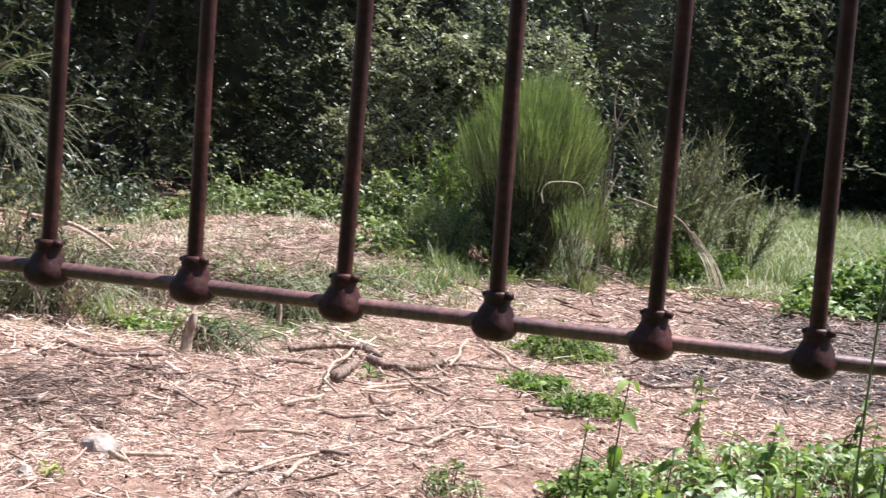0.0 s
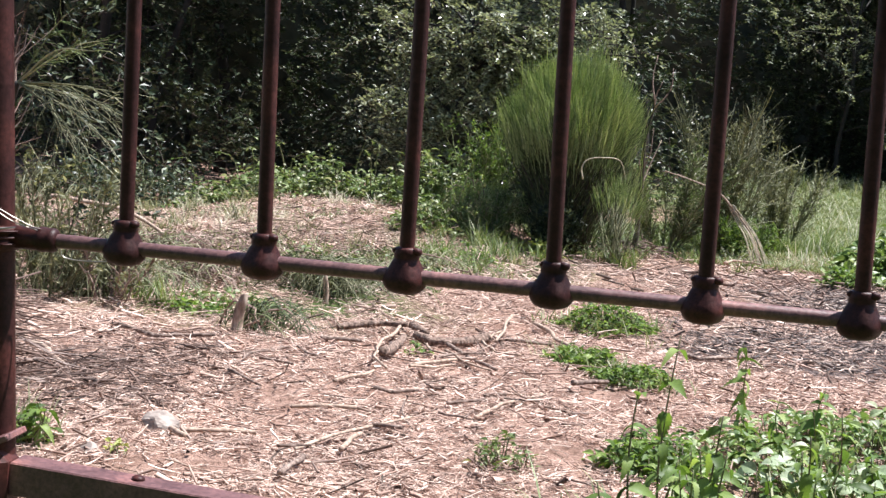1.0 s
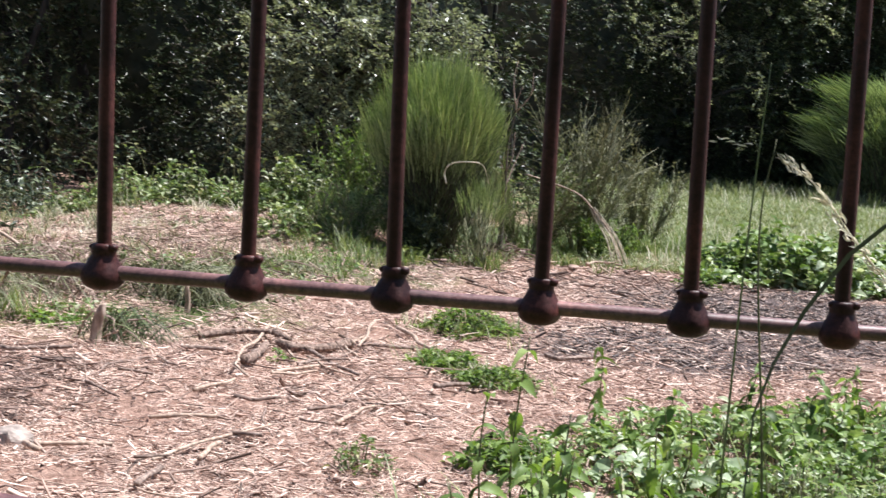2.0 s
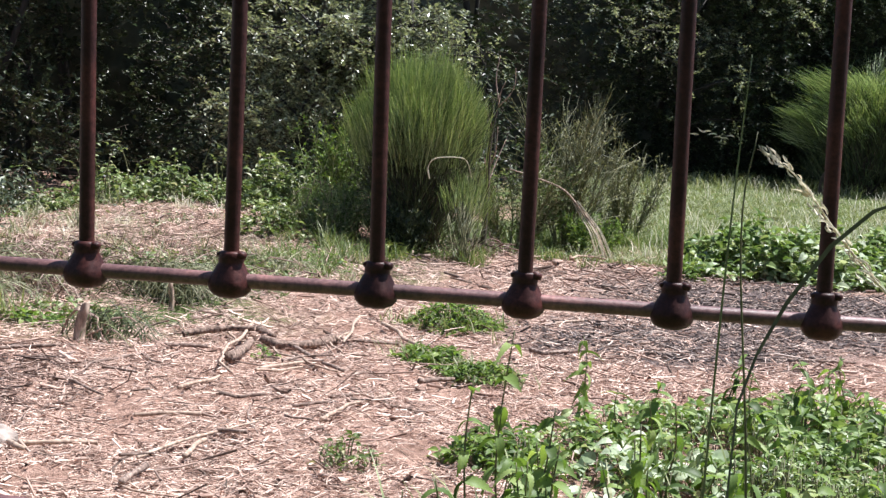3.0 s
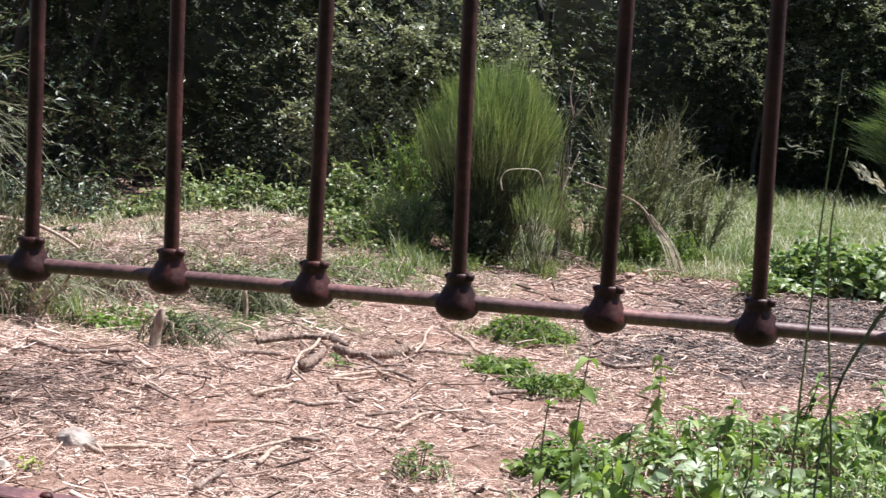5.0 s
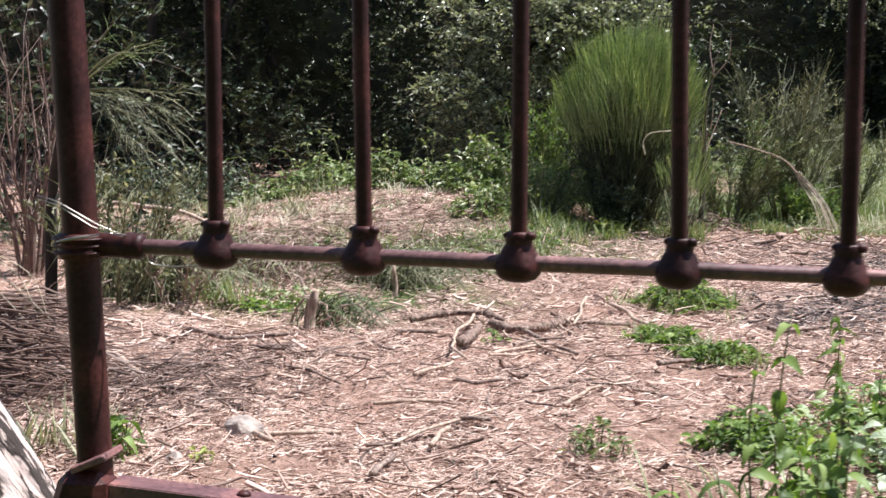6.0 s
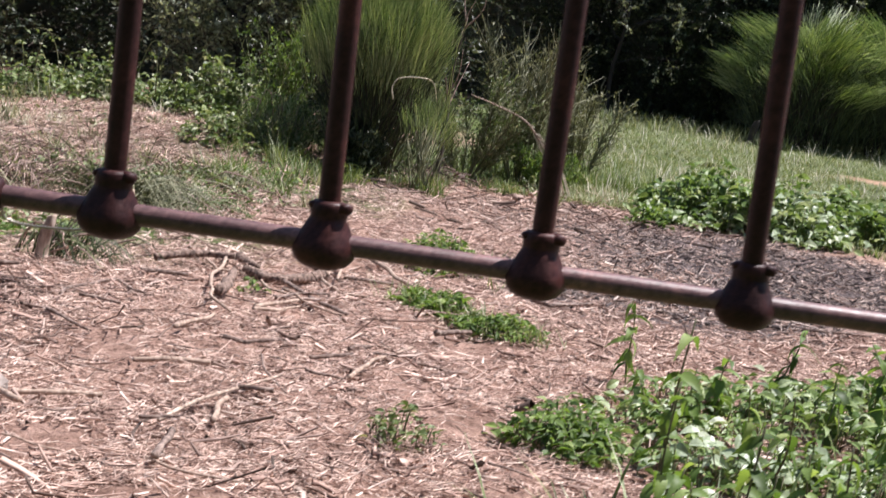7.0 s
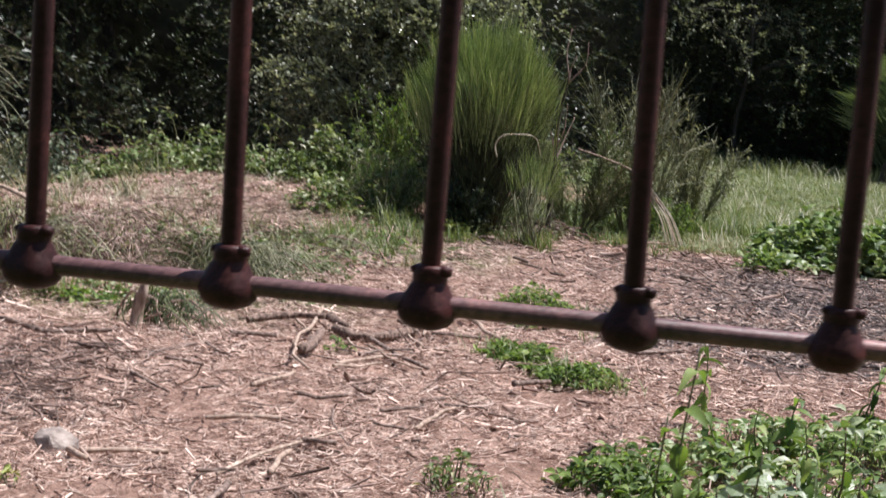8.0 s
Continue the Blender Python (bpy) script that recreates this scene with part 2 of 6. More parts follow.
MEADOW = leaf_material("meadow_blades", [(0.0, (0.12, 0.15, 0.055)), (0.5, (0.22, 0.26, 0.105)), (0.85, (0.34, 0.36, 0.19)), (1.0, (0.56, 0.52, 0.36))], 0.55, 0.3)
# Dark copy of the broom green: inner shade as colour, also naturally dark switches.
SHADED_STEM = leaf_material("dark_shaded_stems", [(0.0, (0.03, 0.042, 0.016)), (0.6, (0.09, 0.12, 0.045)), (1.0, (0.22, 0.25, 0.11))], 0.6, 0.2)
OLIVE = leaf_material("olive_scrub", [(0.0, (0.09, 0.095, 0.048)), (0.5, (0.23, 0.24, 0.125)), (1.0, (0.5, 0.48, 0.32))], 0.6, 0.35)
GRASS = leaf_material("grass_blades", [(0.0, (0.08, 0.125, 0.03)), (0.6, (0.17, 0.235, 0.07)), (0.9, (0.29, 0.34, 0.13)), (1.0, (0.5, 0.46, 0.27))], 0.5, 0.35)
BRAMBLE = leaf_material("bramble_leaves", [(0.0, (0.08, 0.125, 0.035)), (0.5, (0.17, 0.235, 0.075)), (0.8, (0.32, 0.38, 0.17)), (1.0, (0.62, 0.6, 0.45))], 0.45, 0.35, spec=0.35)
NETTLE = leaf_material("nettle_leaves", [(0.0, (0.06, 0.10, 0.028)), (0.4, (0.13, 0.205, 0.055)), (0.85, (0.25, 0.345, 0.10)), (1.0, (0.38, 0.45, 0.18))], 0.5, 0.4, (1.15, 1.25, 0.5), 0.25)
COVER = leaf_material("ground_cover_leaves", [(0.0, (0.09, 0.155, 0.04)), (0.45, (0.18, 0.27, 0.075)), (0.8, (0.31, 0.40, 0.15)), (1.0, (0.6, 0.65, 0.48))], 0.45, 0.35, spec=0.35)
PALE_LEAF = leaf_material("pale_leaves", [(0.0, (0.26, 0.34, 0.18)), (1.0, (0.50, 0.57, 0.39))], 0.4, 0.3)
DARK_GREEN = leaf_material("dark_green_leaves", [(0.0, (0.03, 0.045, 0.018)), (0.6, (0.08, 0.115, 0.04)), (1.0, (0.2, 0.24, 0.10))], 0.45, 0.25, spec=0.35)
SEED = leaf_material("grass_seed", [(0.0, (0.62, 0.54, 0.40)), (1.0, (0.90, 0.84, 0.71))], 0.6, 0.35, (1, 1, 0.9))
STEM = leaf_material("plant_stem", [(0.0, (0.12, 0.10, 0.05)), (1.0, (0.20, 0.23, 0.09))], 0.55, 0.1)
YELLOW = leaf_material("yellow_leaves", [(0.0, (0.26, 0.32, 0.06)), (1.0, (0.42, 0.44, 0.12))], 0.5, 0.4)
# Grey-green darkened to paint the shaded side of a backlit blade.
BLADE = leaf_material("shaded_blade", [(0.0, (0.08, 0.085, 0.06)), (1.0, (0.12, 0.125, 0.09))], 0.6, 0.04)
# Near-black for the backdrop sheets: the hedge's deep shade as a colour.
CORE = bark_material("shade_backdrop", [(0.35, (0.035, 0.04, 0.026)), (0.65, (0.10, 0.105, 0.07))], (5, 5, 5), 1.0, 0.5, 0.05)
BRUSH = bark_material("brown_brushwood", [(0.0, (0.03, 0.02, 0.018)), (0.45, (0.13, 0.082, 0.066)), (0.8, (0.27, 0.182, 0.15)), (1.0, (0.48, 0.39, 0.35))], (40, 40, 40), 0.9, 0.2, 0.001, True)
WIRE, _wn, _wl, _wb = material("dull_wire", 0.4, 0.9)
_wb.inputs["Base Color"].default_value = (0.42, 0.38, 0.34, 1)


# ---- mesh tools ----
def mesh_of(name, verts, faces, mat, smooth=True):
    """A mesh from an (n, 3) array and a list of (m, k) arrays of corners."""
    me = bpy.data.meshes.new(name)
    verts = np.asarray(verts, dtype=np.float32)
    me.vertices.add(len(verts))
    me.vertices.foreach_set("co", verts.ravel())
    faces = [np.asarray(f, dtype=np.int32) for f in faces if len(f)]
    loops = np.concatenate([f.ravel() for f in faces])
    total = np.concatenate([np.full(len(f), f.shape[1], dtype=np.int32) for f in faces])
    start = np.concatenate([[0], np.cumsum(total)[:-1]]).astype(np.int32)
    me.loops.add(len(loops))
    me.loops.foreach_set("vertex_index", loops)
    me.polygons.add(len(total))
    me.polygons.foreach_set("loop_start", start)
    me.polygons.foreach_set("loop_total", total)
    me.polygons.foreach_set("use_smooth", np.full(len(total), smooth))
    me.update(calc_edges=True)
    me.validate()
    me.materials.append(mat)
    return me


def unit(v):
    v = np.asarray(v, dtype=float)
    return v / np.maximum(np.linalg.norm(v, axis=-1, keepdims=True), 1e-9)


def strands(pts, rad, sides=3, closed=True):
    """Round stems along (n, k, 3) lines with (n, k) radii."""
    pts, rad = np.asarray(pts, float), np.asarray(rad, float)
    n, k, _ = pts.shape
    tan = unit(np.gradient(pts, axis=1))
    ref = np.where(np.abs(tan[..., 2:3]) > 0.9, np.array([1.0, 0, 0]), np.array([0, 0, 1.0]))
    a = unit(np.cross(tan, ref))
    b = np.cross(tan, a)
    ang = np.arange(sides) * 2 * np.pi / sides
    ring = a[:, :, None] * np.cos(ang)[:, None] + b[:, :, None] * np.sin(ang)[:, None]
    v = pts[:, :, None] + ring * rad[:, :, None, None]
    i = np.arange(n)[:, None, None] * k * sides + np.arange(k - 1)[None, :, None] * sides
    s = np.arange(sides)[None, None]
    s2 = (s + 1) % sides
    quads = np.stack([i + s, i + s2, i + sides + s2, i + sides + s], -1).reshape(-1, 4)
    caps = []
    if sides > 3 or closed:
        base = np.arange(n)[:, None] * k * sides
        caps = [base + np.arange(sides)[::-1], base + (k - 1) * sides + np.arange(sides)]
    return v.reshape(-1, 3), [quads, *caps]


def blades(pts, width, side):
    """Flat tapered blades along (n, k, 3) lines."""
    n, k, _ = pts.shape
    off = side[:, None] * width[:, :, None] * 0.5
    v = np.stack([pts - off, pts + off], 2).reshape(-1, 3)
    i = np.arange(n)[:, None] * k * 2 + np.arange(k - 1)[None] * 2
    return v, [np.stack([i, i + 1, i + 3, i + 2], -1).reshape(-1, 4)]


LEAF4 = (np.array([(0, 0, 0), (0.45, 0.5, 0.1), (1, 0, -0.06), (0.45, -0.5, 0.1)]), [(0, 2, 1), (0, 3, 2)])
_u = np.array([0.0, 0.16, 0.36, 0.6, 0.82, 1.0])
_w = np.array([0.0, 0.36, 0.5, 0.4, 0.2, 0.0])
_z = np.array([0.0, 0.03, 0.04, 0.0, -0.09, -0.2])


def ovate(fold=0.12):
    """A pointed leaf along x, one long, folded on its midrib."""
    v = [(u, 0, z) for u, z in zip(_u, _z)]
    v += [(u, s * w, z + fold * w * 2) for s in (1, -1) for u, w, z in zip(_u[1:5], _w[1:5], _z[1:5])]
    f = []
    for o, s in ((6, 1), (10, -1)):
        rows = [(0, 1, o)] + [(i, i + 1, o + i, o + i - 1) for i in (1, 2, 3)] + [(4, 5, o + 3)]
        f += [r if s > 0 else r[::-1] for r in rows]
    return np.array(v), f


LEAF10 = ovate()


def serrate():
    """A toothed leaf along x, one long."""
    n = 9
    mid = [(i / (n - 1), 0, 0.05 * math.sin(math.pi * i / (n - 1)) - 0.2 * (i / (n - 1)) ** 2) for i in range(n)]
    v, f = list(mid), []
    for s in (1, -1):
        o = len(v)
        for i in range(n - 1):
            u = (i + 0.55) / (n - 1)
            w = 0.43 * math.sin(math.pi * min(1, u * 0.94 + 0.05) ** 0.62) ** 0.9
            zz = 0.05 * math.sin(math.pi * u) - 0.2 * u * u + 0.16 * w
            v.append((u - 0.05, s * w * 0.84, zz))
            v.append((u + 0.035, s * w, zz))
        for i in range(n - 1):
            q = (i, i + 1, o + 2 * i + 1, o + 2 * i)
            f.append(q if s > 0 else q[::-1])
            if i:
                q = (i, o + 2 * i, o + 2 * i - 1)
                f.append(q if s > 0 else q[::-1])
    return np.array(v, float), f


LEAF_TOOTHED = serrate()


def scatter(template, pos, along, up, length, width=None):
    """Copies of a leaf, one mesh: along its axis, its face towards up."""
    tv, tf = template
    pos = np.asarray(pos, float)
    n, m = len(pos), len(tv)
    x = unit(along)
    y = unit(np.cross(up, x))
    z = np.cross(x, y)
    length = np.broadcast_to(np.asarray(length, float), (n,))
    width = length if width is None else np.broadcast_to(np.asarray(width, float), (n,))
    v = pos[:, None] + (x[:, None] * (tv[:, 0] * length[:, None])[..., None] + y[:, None] * (tv[:, 1] * width[:, None])[..., None]
                        + z[:, None] * (tv[:, 2] * length[:, None])[..., None])
    faces = []
    for k in sorted({len(f) for f in tf}):
        t = np.array([f for f in tf if len(f) == k])
        faces.append((np.arange(n)[:, None, None] * m + t[None]).reshape(-1, k))
    return v.reshape(-1, 3), faces


def merged(*bits):
    """Several (verts, faces) as one."""
    vs, fs, o = [], [], 0
    for v, f in bits:
        vs.append(v)
        fs += [np.asarray(q) + o for q in f]
        o += len(v)
    return np.concatenate(vs), fs


def part(name, me, parent, label=""):
    """One mesh object under a thing or a part; me is a mesh in its parent's space."""
    ob = new(name, me)
    ob.parent = parent
    return tagged(ob, label) if label else ob


def thing(name, place, label, category, group="", kind=""):
    ob = new(name)
    ob.empty_display_size = 0.05
    ob.location = place
    return tagged(ob, label, category, group, kind)


def solid(name, me, label, category, group="", kind="", place=(0, 0, 0)):
    ob = new(name, me)
    ob.location = place
    return tagged(ob, label, category, group, kind)


def lathe(profile, seg=20, squash=1.0):
    """A turned shape from (radius, height) pairs, about z."""
    ang = np.arange(seg) * 2 * np.pi / seg
    v = np.array([(r * math.cos(a), r * math.sin(a) * squash, z) for r, z in profile for a in ang])
    i = np.arange(len(profile) - 1)[:, None] * seg
    s = np.arange(seg)[None]
    s2 = (s + 1) % seg
    q = np.stack([i + s, i + s2, i + seg + s2, i + seg + s], -1).reshape(-1, 4)
    caps = [np.arange(seg)[None, ::-1], (len(profile) - 1) * seg + np.arange(seg)[None]]
    return v, [q, *caps]


def tube(points, radii, sides=12, seg=4, wobble=0.0, seed=0):
    """A smooth tube through points, in (verts, faces)."""
    p = np.array(points, float)
    t = np.linspace(0, len(p) - 1, (len(p) - 1) * seg + 1)
    i = np.minimum(t.astype(int), len(p) - 2)
    f = (t - i)[:, None]
    m = np.gradient(p, axis=0)
    a, b = p[i], p[i + 1]
    ma, mb = m[i], m[i + 1]
    line = (2 * f**3 - 3 * f**2 + 1) * a + (f**3 - 2 * f**2 + f) * ma + (-2 * f**3 + 3 * f**2) * b + (f**3 - f**2) * mb
    rad = np.interp(t, np.arange(len(p)), np.broadcast_to(radii, (len(p),)))
    v, fs = strands(line[None], rad[None], sides)
    if wobble:
        c = np.repeat(line, sides, 0)
        size = float(rad.mean())
        o = Vector((seed * 3.7, seed * 1.3, 0))
        ang = np.tile(np.arange(sides) * 2 * np.pi / sides, len(line))
        run = np.repeat(np.r_[0, np.cumsum(np.linalg.norm(np.diff(line, axis=0), axis=1))], sides) / size
        q = np.stack([1.3 * np.cos(ang), 1.3 * np.sin(ang), run / 9], -1)
        k = np.array([noise.noise(Vector(p) + o) + 0.5 * noise.noise(Vector(p) * 2.3 + o) for p in q])
        v = c + (v - c) * (1 + 2.2 * wobble * k[:, None])
    return v, fs


# ---- the lie of the land ----
def rise(x, y):
    """Height of the ground."""
    x, y = np.asarray(x, float), np.asarray(y, float)
    z = -0.025 - 0.021 * np.clip(y, -3, 4.6)
    z = z + 0.024 * np.clip(y - 5.6, 0, 9) * np.clip((x + 0.1) / 1.0, 0, 1)
    z = z + 0.155 * np.exp(-(((x + 1.4) / 0.8) ** 4) - ((y - 5.95) / 0.85) ** 2)
    z = z + 0.04 * np.exp(-(((x + 3.2) / 1.3) ** 2) - ((y - 5.0) / 1.2) ** 2)
    z = z + 0.07 * np.exp(-(((x + 1.3) / 0.5) ** 2) - ((y - 3.7) / 0.5) ** 2)
    z = z + 0.02 * np.exp(-(((x - 0.6) / 0.9) ** 2) - ((y - 5.0) / 0.7) ** 2)
    z = z + 0.007 * np.sin(5.1 * x + 1.3 * y) * np.sin(4.3 * y - 1.1 * x + 1)
    for k, (u, v, a) in enumerate(((13, 7, 0.0045), (-9, 16, 0.004), (24, -19, 0.003), (31, 27, 0.0025), (-43, 37, 0.002), (11, 52, 0.0016))):
        z = z + a * np.sin(u * x + v * y + 1.7 * k) * np.cos(0.43 * v * x - 0.37 * u * y + k)
    return z


def on_ground(x, y):
    return (x, y, float(rise(x, y)))


def build_ground():
    xs = np.concatenate([-np.geomspace(400, 3.6, 24), np.arange(-3.5, -1.6, 0.05), np.arange(-1.6, 1.4, 0.02), np.arange(1.4, 4.51, 0.05), np.geomspace(4.7, 400, 24)])
    ys = np.concatenate([-np.geomspace(300, 1.6, 16), np.arange(-1.5, 0.6, 0.05), np.arange(0.6, 3.4, 0.02), np.arange(3.4, 8.01, 0.04), np.geomspace(8.2, 500, 40)])
    gx, gy = np.meshgrid(xs, ys)
    r = np.random.default_rng(3)
    near = (np.abs(gx) < 4.5) & (gy < 8)
    gz = rise(gx, gy) + near * r.normal(0, 0.0026, gx.shape)
    v = np.stack([gx, gy, gz], -1).reshape(-1, 3)
    nx = len(xs)
    i = (np.arange(len(ys) - 1)[:, None] * nx + np.arange(nx - 1)[None]).ravel()
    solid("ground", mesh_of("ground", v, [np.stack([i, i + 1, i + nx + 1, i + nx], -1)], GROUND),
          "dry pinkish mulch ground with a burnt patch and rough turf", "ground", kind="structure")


build_ground()


def litter(name, n, region, seed, mat, length, label, thick=1.0, pile=0.005, curl=0.1, joints=3, most=0.2):
    """Fallen straw, bark and twigs lying on the ground."""
    r = np.random.default_rng(seed)
    x, y = region(r, n)
    n = len(x)
    a = r.uniform(0, np.pi, n)
    ln = length[0] * np.exp(np.abs(r.normal(0, length[1], n)))
    ln = np.minimum(ln, most)
    d = np.stack([np.cos(a), np.sin(a), r.normal(0, 0.3, n)], -1)
    side = np.stack([-np.sin(a), np.cos(a), np.zeros(n)], -1)
    c = np.stack([x, y, rise(x, y) + 0.002 + np.abs(r.normal(0, pile, n))], -1)
    k = np.linspace(-0.5, 0.5, joints)
    bend = side[:, None] * (r.normal(0, curl, (n, joints)) * ln[:, None])[:, :, None]
    p = c[:, None] + d[:, None] * (ln[:, None] * k)[:, :, None] + bend
    p[:, :, 2] = np.maximum(p[:, :, 2], rise(p[:, :, 0], p[:, :, 1]) + 0.001)
    rad = thick * np.exp(r.normal(0.1, 0.45, n)) * 0.0011 * (1 + 3 * ln)
    v, f = strands(p, rad[:, None] * np.linspace(1.0, 0.55, joints), 3, False)
    solid(name, mesh_of(name, v, f, mat, True), label, "litter", kind="stuff")


def burnt_ground(x, y):
    """Below 1 on burnt ground."""
    return np.minimum(((x - 0.62) / 0.5) ** 2 + ((y - 3.3) / 0.5) ** 2, ((x - 1.3) / 0.85) ** 2 + ((y - 4.4) / 0.9) ** 2)


def near_field(r, n):
    y = 0.75 + 4.6 * r.random(n) ** 1.5
    half = 0.42 + 0.36 * (y + 1.2)
    x = -0.12 * (y + 0.6) + half * (2 * r.random(n) - 1)
    burnt = burnt_ground(x, y) < 1 + r.normal(0, 0.25, n)
    keep = ~burnt | (r.random(n) < 0.15)
    return np.where(keep, x, -0.3 + 0.5 * r.normal(size=n)), np.where(keep, y, 1.8 + 0.5 * r.normal(size=n))


def burn_field(r, n):
    x, y = r.uniform(0.0, 2.3, 6 * n), r.uniform(2.6, 5.5, 6 * n)
    i = np.flatnonzero(burnt_ground(x, y) < 1.05 + r.normal(0, 0.3, 6 * n))[:n]
    return x[i], y[i]


def mound_field(r, n):
    return r.normal(-1.85, 0.65, n), r.normal(5.45, 0.5, n)


BARE = [(-0.65, 1.10, 0.07, 0.06), (-0.16, 0.96, 0.16, 0.1), (0.02, 1.06, 0.1, 0.07), (-0.5, 0.86, 0.12, 0.06), (-0.62, 1.9, 0.06, 0.08)]


def drifts(region, power):
    """The same region with the litter gathered in drifts."""
    def pick(r, n):
        x, y = region(r, 4 * n)
        m = len(x)
        w = 0.5 + 0.25 * np.sin(7 * x + 3 * y + 1) * np.sin(5 * y - 4 * x) + 0.25 * np.sin(17 * x - 5 * y) * np.sin(13 * y + 6 * x + 2)
        for cx, cy, rx, ry in BARE:
            w = w * np.clip(((x - cx) / rx) ** 2 + ((y - cy) / ry) ** 2 - 0.25 + r.normal(0, 0.15, m), 0.03, 1)
        i = r.choice(m, min(n, m), replace=False, p=(w + 0.05) ** power / ((w + 0.05) ** power).sum())
        return x[i], y[i]
    return pick


litter("bark_litter", 43000, drifts(near_field, 1.5), 11, LITTER, (0.010, 0.62), "pale bark chips and broken twigs on the ground", 0.80, 0.005, 0.16, 3, 0.05)
litter("straw_litter", 42000, drifts(near_field, 1.5), 15, LITTER, (0.018, 0.45), "pale strings of dry straw on the ground", 0.52, 0.007, 0.4, 4, 0.075)
litter("wood_chips", 2200, drifts(near_field, 1.2), 23, LITTER, (0.014, 0.5), "pale chips of split wood on the ground", 1.7, 0.006, 0.06, 2)
litter("twig_debris", 900, drifts(near_field, 1), 22, DRY_TWIG, (0.045, 0.5), "brown broken twigs scattered over the mulch", 1.3, 0.010, 0.2, 4, 0.12)
litter("twig_debris", 1300, near_field, 16, LITTER, (0.04, 0.55), "broken twigs scattered over the mulch", 1.5, 0.006, 0.2, 4, 0.10)
def mid_field(r, n):
    y = 2.2 + 4.2 * r.random(n)
    x = -0.1 * y + (0.55 + 0.30 * y) * (2 * r.random(n) - 1)
    green = (x < -0.85) & (y > 2.8)
    burnt = burnt_ground(x, y) < 1 + r.normal(0, 0.25, n)
    x, y = np.where(green, x + 1.6, x), np.where(burnt & (r.random(n) < 0.9), 2.2 + 0.7 * r.random(n), y)
    return x, y


litter("straw_litter", 11500, drifts(mid_field, 2), 19, LITTER, (0.03, 0.6), "pale straw and bark strips strewn over the mulch", 1.0, 0.010, 0.25)
litter("dark_debris", 1500, drifts(mid_field, 3), 20, DRY_TWIG, (0.03, 0.6), "dark twigs and bark strewn over the mulch", 1.3, 0.008, 0.15)
litter("dark_debris", 3600, drifts(near_field, 4), 17, DRY_TWIG, (0.02, 0.7), "dark bark crumbs and rotting twigs on the mulch", 1.5, 0.004, 0.1)
litter("charred_litter", 9000, drifts(burn_field, 2), 12, CHAR, (0.014, 0.7), "charred grey twigs and ash on burnt ground", 1.6, 0.012, 0.2)
litter("straw_litter", 1300, drifts(burn_field, 1), 18, LITTER, (0.026, 0.6), "pale broken straw lying over burnt ground", 1.2, 0.010, 0.2)


def slope_field(r, n):
    return r.normal(-1.15, 0.28, n), r.uniform(3.6, 5.1, n)


litter("bank_litter", 1500, drifts(lambda r, n: (r.normal(-1.36, 0.2, n), r.uniform(2.85, 3.7, n)), 2), 27, LITTER, (0.026, 0.6), "dry straw on bare soil among the scrub", 1.0, 0.010, 0.3, 4)
litter("bank_litter", 2600, drifts(slope_field, 2), 24, LITTER, (0.03, 0.6), "dry straw strewn over the slope of the bank", 1.1, 0.012, 0.25)
litter("bank_litter", 700, drifts(slope_field, 2), 25, DRY_TWIG, (0.035, 0.6), "brown dead stalks lying on the slope of the bank", 1.3, 0.02, 0.2)


def pile_field(r, n):
    return r.normal(-1.12, 0.13, n), r.normal(1.72, 0.24, n)


litter("twig_litter", 750, pile_field, 14, BRUSH, (0.032, 0.5), "tangle of thin brown twigs beside the brush pile", 0.95, 0.012, 0.55, 5, 0.10)
litter("bark_litter", 420, lambda r, n: (r.normal(-0.05, 0.09, n), r.normal(5.95, 0.1, n)), 24, BRUSH, (0.05, 0.5), "heap of reddish brown bark at the foot of a sapling", 2.0, 0.03, 0.2, 4)
litter("dark_debris", 500, lambda r, n: (r.normal(0.45, 0.4, n), r.normal(5.2, 0.4, n)), 25, DRY_TWIG, (0.05, 0.5), "brown sticks and bark beside burnt ground", 2.2, 0.015, 0.25, 4)
litter("dark_debris", 1300, lambda r, n: (r.normal(-1.45, 0.45, n), r.normal(4.6, 0.4, n)), 26, DRY_TWIG, (0.03, 0.6), "brown dead stalks on the face of the bank", 1.5, 0.02, 0.3, 4)
litter("bank_litter", 9500, drifts(mound_field, 2.5), 13, LITTER, (0.03, 0.6), "dry cut stalks covering the low bank")


# ---- the iron bedstead that serves as a gate ----
RAIL_Z, STEP = 0.46, 0.13
ROD_R, RAIL_R, LEAN = 0.0068, 0.0066, -0.023
TOP_Z = 1.12


def rod_x(i, z=RAIL_Z):
    return STEP * (i - 4) + LEAN * (z - RAIL_Z)


def post_x(z):
    return -0.513 - 0.054 * (z - RAIL_Z)


def box(x0, x1, y0, y1, z0, z1, mat, name, bevel=0.0015):
    bm = bmesh.new()
    bmesh.ops.create_cube(bm, size=1)
    for v in bm.verts:
        v.co = Vector(((x0 + x1) / 2 + v.co.x * (x1 - x0), (y0 + y1) / 2 + v.co.y * (y1 - y0), (z0 + z1) / 2 + v.co.z * (z1 - z0)))
    bmesh.ops.bevel(bm, geom=bm.edges[:], offset=bevel, segments=1, affect="EDGES")
    me = bpy.data.meshes.new(name)
    bm.to_mesh(me)
    bm.free()
    me.materials.append(mat)
    return me


